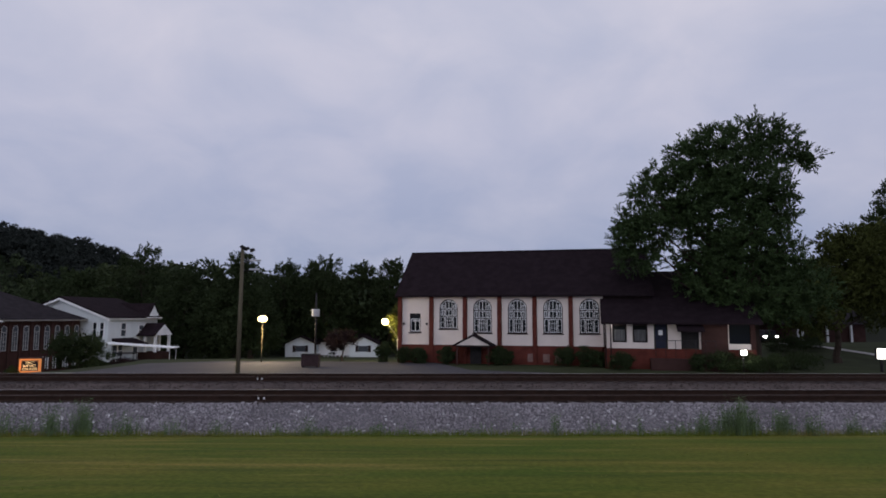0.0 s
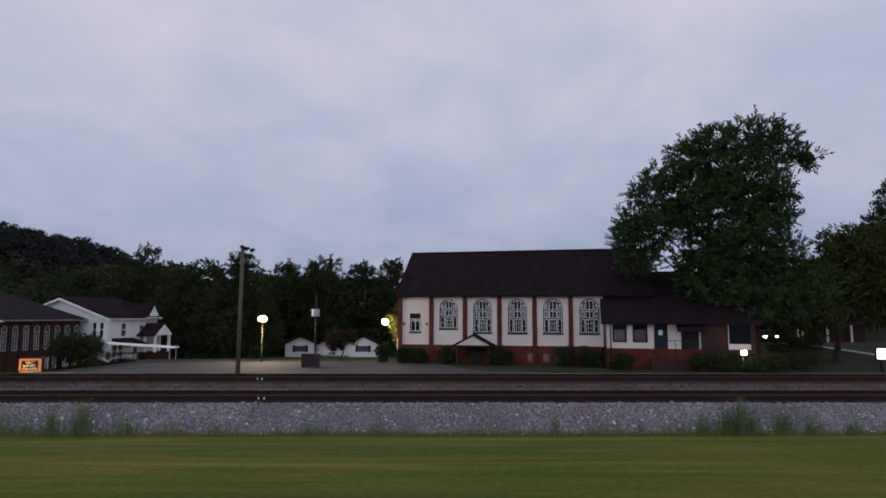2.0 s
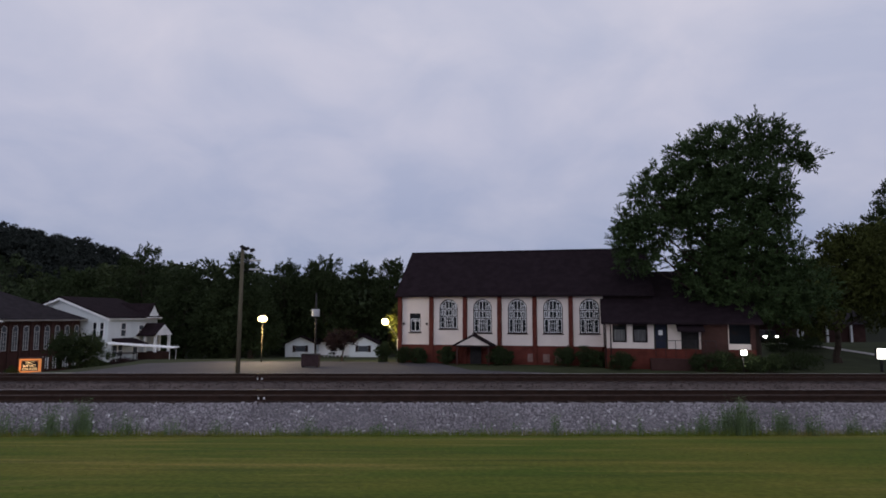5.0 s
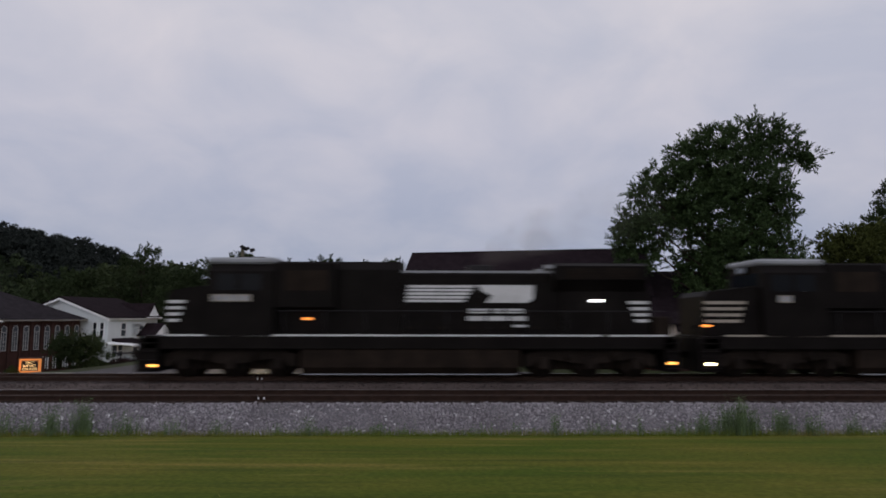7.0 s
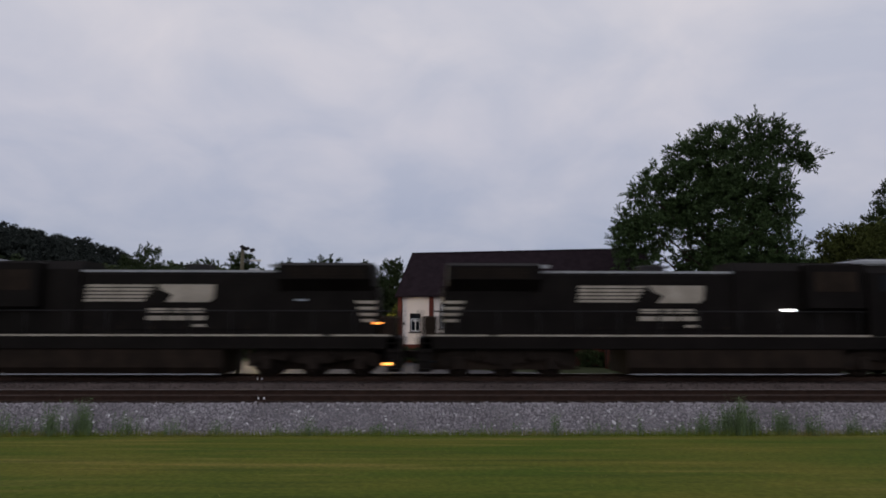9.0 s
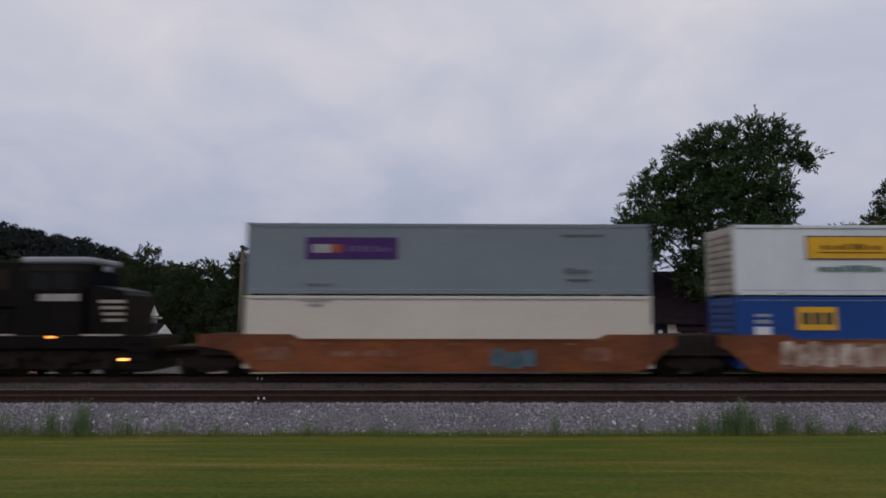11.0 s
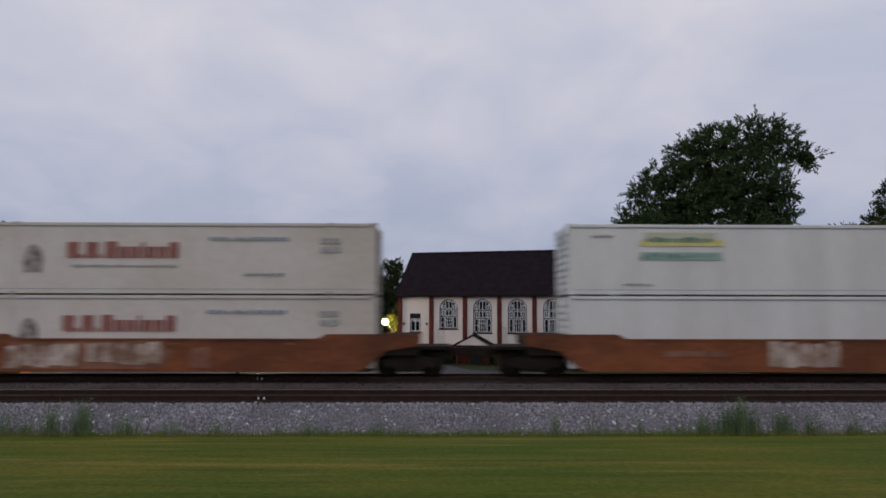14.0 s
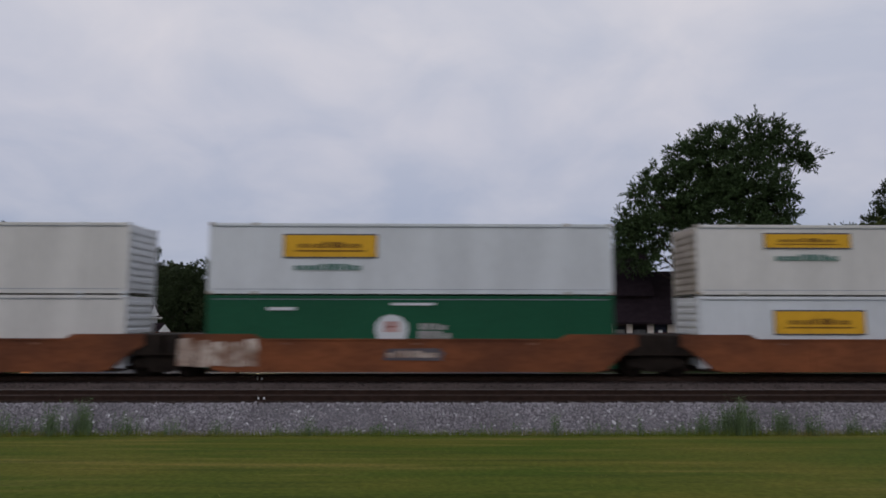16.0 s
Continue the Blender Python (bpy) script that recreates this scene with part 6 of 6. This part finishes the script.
container(c4, TOPZ, "white container with pale yellow sign panel", C_CREAM, C_WHITE, [(2.95, 1.95, 3.35, 0.26, PALEYEL, "sign_panel"), (3.1, 2.24, 2.9, 0.26, mat("pale_olive_panel", (0.46, 0.45, 0.33), 0.6, vary=0.15, scale=2, bump=0), "sign_panel"), *letters(3.2, 2.1, 2.7, 0.22, GREENTXT, 9, 11), (2.95, 1.40, 3.25, 0.3, mat("faded_green_panel", (0.30, 0.42, 0.36), 0.7, vary=0.25, bump=0), "sign_panel"), *letters(3.0, 1.44, 3.1, 0.2, GREENTXT, 10, 12), *letters(2.2, 0.36, 1.2, 0.09, FAINT, 7, 13), *letters(1.0, 2.3, 0.9, 0.1, FAINT, 5, 14)])
container(c4, LOWZ, "plain white container sunk in the well wagon", C_CREAM, C_WHITE, [])
container(c5, TOPZ, "white container with yellow sign panel", C_WHITE, C_END, yellow_marks(2.95))
container(c5, LOWZ, "green container with white emblem", C_GREEN, C_GREEN, [(6.65, 1.12, 1.3, 0.98, C_WHITE, "emblem"), *letters(8.35, 1.15, 1.4, 0.3, FAINT, 4, 15), *letters(8.4, 1.5, 1.1, 0.24, FAINT, 4, 16), (7.0, 1.4, 0.6, 0.42, mat("pale_pink_mark", (0.50, 0.32, 0.30), 0.7, bump=0), "emblem_mark"), (7.1, 1.58, 0.4, 0.06, REDTXT, "emblem_mark"), (2.4, 2.25, 1.1, 0.12, C_WHITE, "lettering_bar"), (7.3, 2.45, 1.7, 0.1, C_WHITE, "lettering_bar")])
container(c6, TOPZ, "white container with yellow sign panel", C_CREAM, C_END, yellow_marks(2.75, 1.85, 3.55, 0.66))
container(c6, LOWZ, "white container with large yellow sign panel", C_WHITE, C_WHITE, yellow_marks(3.0, 1.3, 3.7, 1.0)[:11])


def strokes(tags):
    """Break the wide sprayed patches into bulging letter-like strokes."""
    rr = random.Random(len(tags) * 7 + 3)
    out = []
    for x, z, w, h, m in tags:
        if w < 1.5 or h < 0.7 or m is FAINT_TAG:
            out.append((x, z, w, h, m))
            continue
        k = max(2, int(w / 0.55))
        for i in range(k):
            out.append((x + i * w / k, z + rr.uniform(0, 0.15), w / k * rr.uniform(0.92, 1.0), h * rr.uniform(0.8, 0.95), m))
    return out


def well_wagon(at, label, left_free, right_free, tags, panel=None):
    """One unit of an articulated well wagon; x = 0 where its container begins."""
    t = thing("well_wagon", pose(0, 0, 0), label, "freight wagon", "well wagons of the train")
    Lw = 16.15
    for s in (-1, 1):
        y0 = s * 1.47
        bm = bmesh.new()
        lo_, hi_ = (-1.75 if left_free else -0.85), (Lw + 1.75 if right_free else Lw + 0.85)
        prism(bm, [(lo_, 1.15), (-0.45, 0.95), (0.45, 0.2), (Lw - 0.45, 0.2), (Lw + 0.45, 0.95), (hi_, 1.15), (hi_, 1.60), (Lw - 1.9, 1.60), (Lw - 2.25, 1.42), (2.25, 1.42), (1.9, 1.60), (lo_, 1.60)], y0 - 0.05, y0 + 0.05)
        part("side_sill", bm, ORANGE, t, "rusty orange side sill")
        part("top_flange", bx(2.3, Lw - 2.3, y0 - 0.09, y0 + 0.09, 1.36, 1.425), ORANGE, t)
        part("bottom_flange", bx(0.7, Lw - 0.7, y0 - 0.09, y0 + 0.09, 0.14, 0.20), ORANGE, t)
        for i in range(7):
            x = 2.6 + i * (Lw - 5.2) / 6
            part("rib", bx(x - 0.05, x + 0.05, y0 + s * 0.05 - 0.025, y0 + s * 0.05 + 0.025, 0.2, 1.36), ORANGE, t)
        for x, z, w, h, m in strokes(tags):
            side = s * (1.5455 if m is FAINT_TAG else 1.549)
            part("paint_tag", pri([(x, z), (x + w * 0.94, z - 0.02), (x + w, z + h * 0.6), (x + w * 0.9, z + h), (x + 0.06 * w, z + h * 0.95)], side - 0.004, side + 0.004), m, t, "sprayed paint patch")
        if panel:
            for x, z, w, h, m, nm in letters(*panel, PALE_TAG, 6, 21):
                part(nm, bx(x, x + w, s * 1.558 - 0.004, s * 1.558 + 0.004, z, z + h), m, t)
        for x in (3.0, 8.1, 12.6):
            part("stencil_mark", bx(x, x + 0.42, s * 1.549 - 0.003, s * 1.549 + 0.003, 1.2, 1.26), FAINT_TAG, t)
        part("grab_iron", rod((-1.2, s * 1.56, 0.9), (-1.2, s * 1.56, 1.7), 0.02, n=6), DARKMETAL, t)
    part("floor", bx(0.1, Lw - 0.1, -1.4, 1.4, 0.14, 0.24), GRIME, t)
    for x0, x1 in ((-1.7, -0.05), (Lw + 0.05, Lw + 1.7)):
        part("end_deck", bx(x0, x1, -1.41, 1.41, 0.75, 1.58, bev=0.04), BOGIE, t, "dark end platform")

    def bogie(c):
        bm = bmesh.new()
        for s in (-1, 1):
            prism(bm, [(c - 1.15, 0.45), (c - 0.65, 0.40), (c - 0.35, 0.22), (c + 0.35, 0.22), (c + 0.65, 0.40), (c + 1.15, 0.45), (c + 1.15, 0.66), (c + 0.5, 0.86), (c - 0.5, 0.86), (c - 1.15, 0.66)], s * 1.02 - 0.09, s * 1.02 + 0.09)
            for k in (-0.88, 0.88):
                cyl(bm, (c + k, s * 1.0, 0.46), (c + k, s * 1.16, 0.46), 0.15, n=10)
            for k in (-0.18, 0.0, 0.18):
                cyl(bm, (c + k, s * 1.06, 0.28), (c + k, s * 1.06, 0.72), 0.07, n=8)
        box(bm, c - 0.2, c + 0.2, -1.0, 1.0, 0.6, 1.1)
        box(bm, c - 1.35, c + 1.35, -0.62, 0.62, 0.25, 1.0)
        box(bm, c - 1.3, c + 1.3, 0.88, 0.95, 0.3, 1.15)
        part("bogie_frame", bm, BOGIE, t, "two-axle bogie frame")
        for k in (-0.88, 0.88):
            wheel_set(t, c + k, 0.46)
    bogie(-1.35 if left_free else -1.7)
    if right_free:
        bogie(Lw + 1.35)
    for free, x, d in ((left_free, -1.7, -1), (right_free, Lw + 1.7, 1)):
        if free:
            bm = bmesh.new()
            box(bm, min(x, x + d * 1.3), max(x, x + d * 1.3), -1.3, 1.3, 1.0, 1.12)
            box(bm, min(x, x + d * 2.2), max(x, x + d * 2.2), -0.14, 0.14, 0.72, 1.0)
            part("coupler_platform", bm, GRIME, t, "coupler and brake platform")
            part("brake_stand", rod((x + d * 0.9, -1.0, 1.12), (x + d * 0.9, -1.0, 1.9), 0.03, n=6), DARKMETAL, t)
    raise_body(t, 0.11)
    MOVING.append((t, at, FAR_Y, FAR_Z, 0))


well_wagon(c1, "rusty orange well wagon with blue paint patch", True, False, [(9.7, 0.28, 1.8, 0.75, BLUE_TAG), (3.4, 0.75, 0.9, 0.2, FAINT_TAG), (4.7, 0.75, 1.35, 0.24, FAINT_TAG), (0.6, 0.6, 1.3, 0.5, FAINT_TAG), (13.4, 0.6, 1.0, 0.5, FAINT_TAG)])
well_wagon(c2, "rusty orange well wagon covered in pale sprayed lettering", False, False, [(1.4, 0.26, 6.7, 1.08, FAINT_TAG), (10.3, 0.26, 4.3, 1.08, FAINT_TAG), (1.6, 0.3, 2.2, 1.0, PALE_TAG), (3.9, 0.35, 2.0, 0.95, PALE_TAG), (6.0, 0.3, 1.9, 1.0, PALE_TAG), (10.5, 0.3, 2.1, 1.0, PALE_TAG), (12.7, 0.35, 1.7, 0.95, PALE_TAG)])
well_wagon(c3, "rusty orange well wagon with a pale paint patch", False, True, [(1.7, 0.26, 6.6, 1.08, FAINT_TAG), (1.9, 0.3, 2.8, 1.0, PALE_TAG), (5.0, 0.4, 2.9, 0.9, PALE_TAG), (9.0, 0.3, 0.8, 0.8, FAINT_TAG)])
well_wagon(c4, "rusty orange well wagon with pale square paint patch", True, False, [(7.8, 0.28, 2.9, 1.12, PALE_TAG), (3.6, 0.75, 2.7, 0.22, FAINT_TAG)])
well_wagon(c5, "rusty orange well wagon with a dark bordered letter panel", False, False, [(-1.0, 0.3, 3.2, 1.15, PALE_TAG), (7.0, 0.60, 2.4, 0.46, DARK_TAG)], panel=(7.15, 0.70, 2.1, 0.26))
well_wagon(c6, "plain rusty orange well wagon", False, False, [])


def motions():
    """The train runs towards -x at a steady speed; its wheels roll."""
    for ob, at, y, z, turn in MOVING:
        walk(ob, [(t, pose(S0 + at - V * t, y, z, 0, 0, turn)) for t in (0, 4, 8, 12, 16)])
    for w, x, r in WHEELSETS:
        way = 1 if abs(w.parent.rotation_quaternion.z) > 0.5 else -1
        walk(w, [(k / FPS, pose(x, 0, r, 0, way * math.degrees(V * k / FPS / r), 0)) for k in range(0, 481)])


motions()
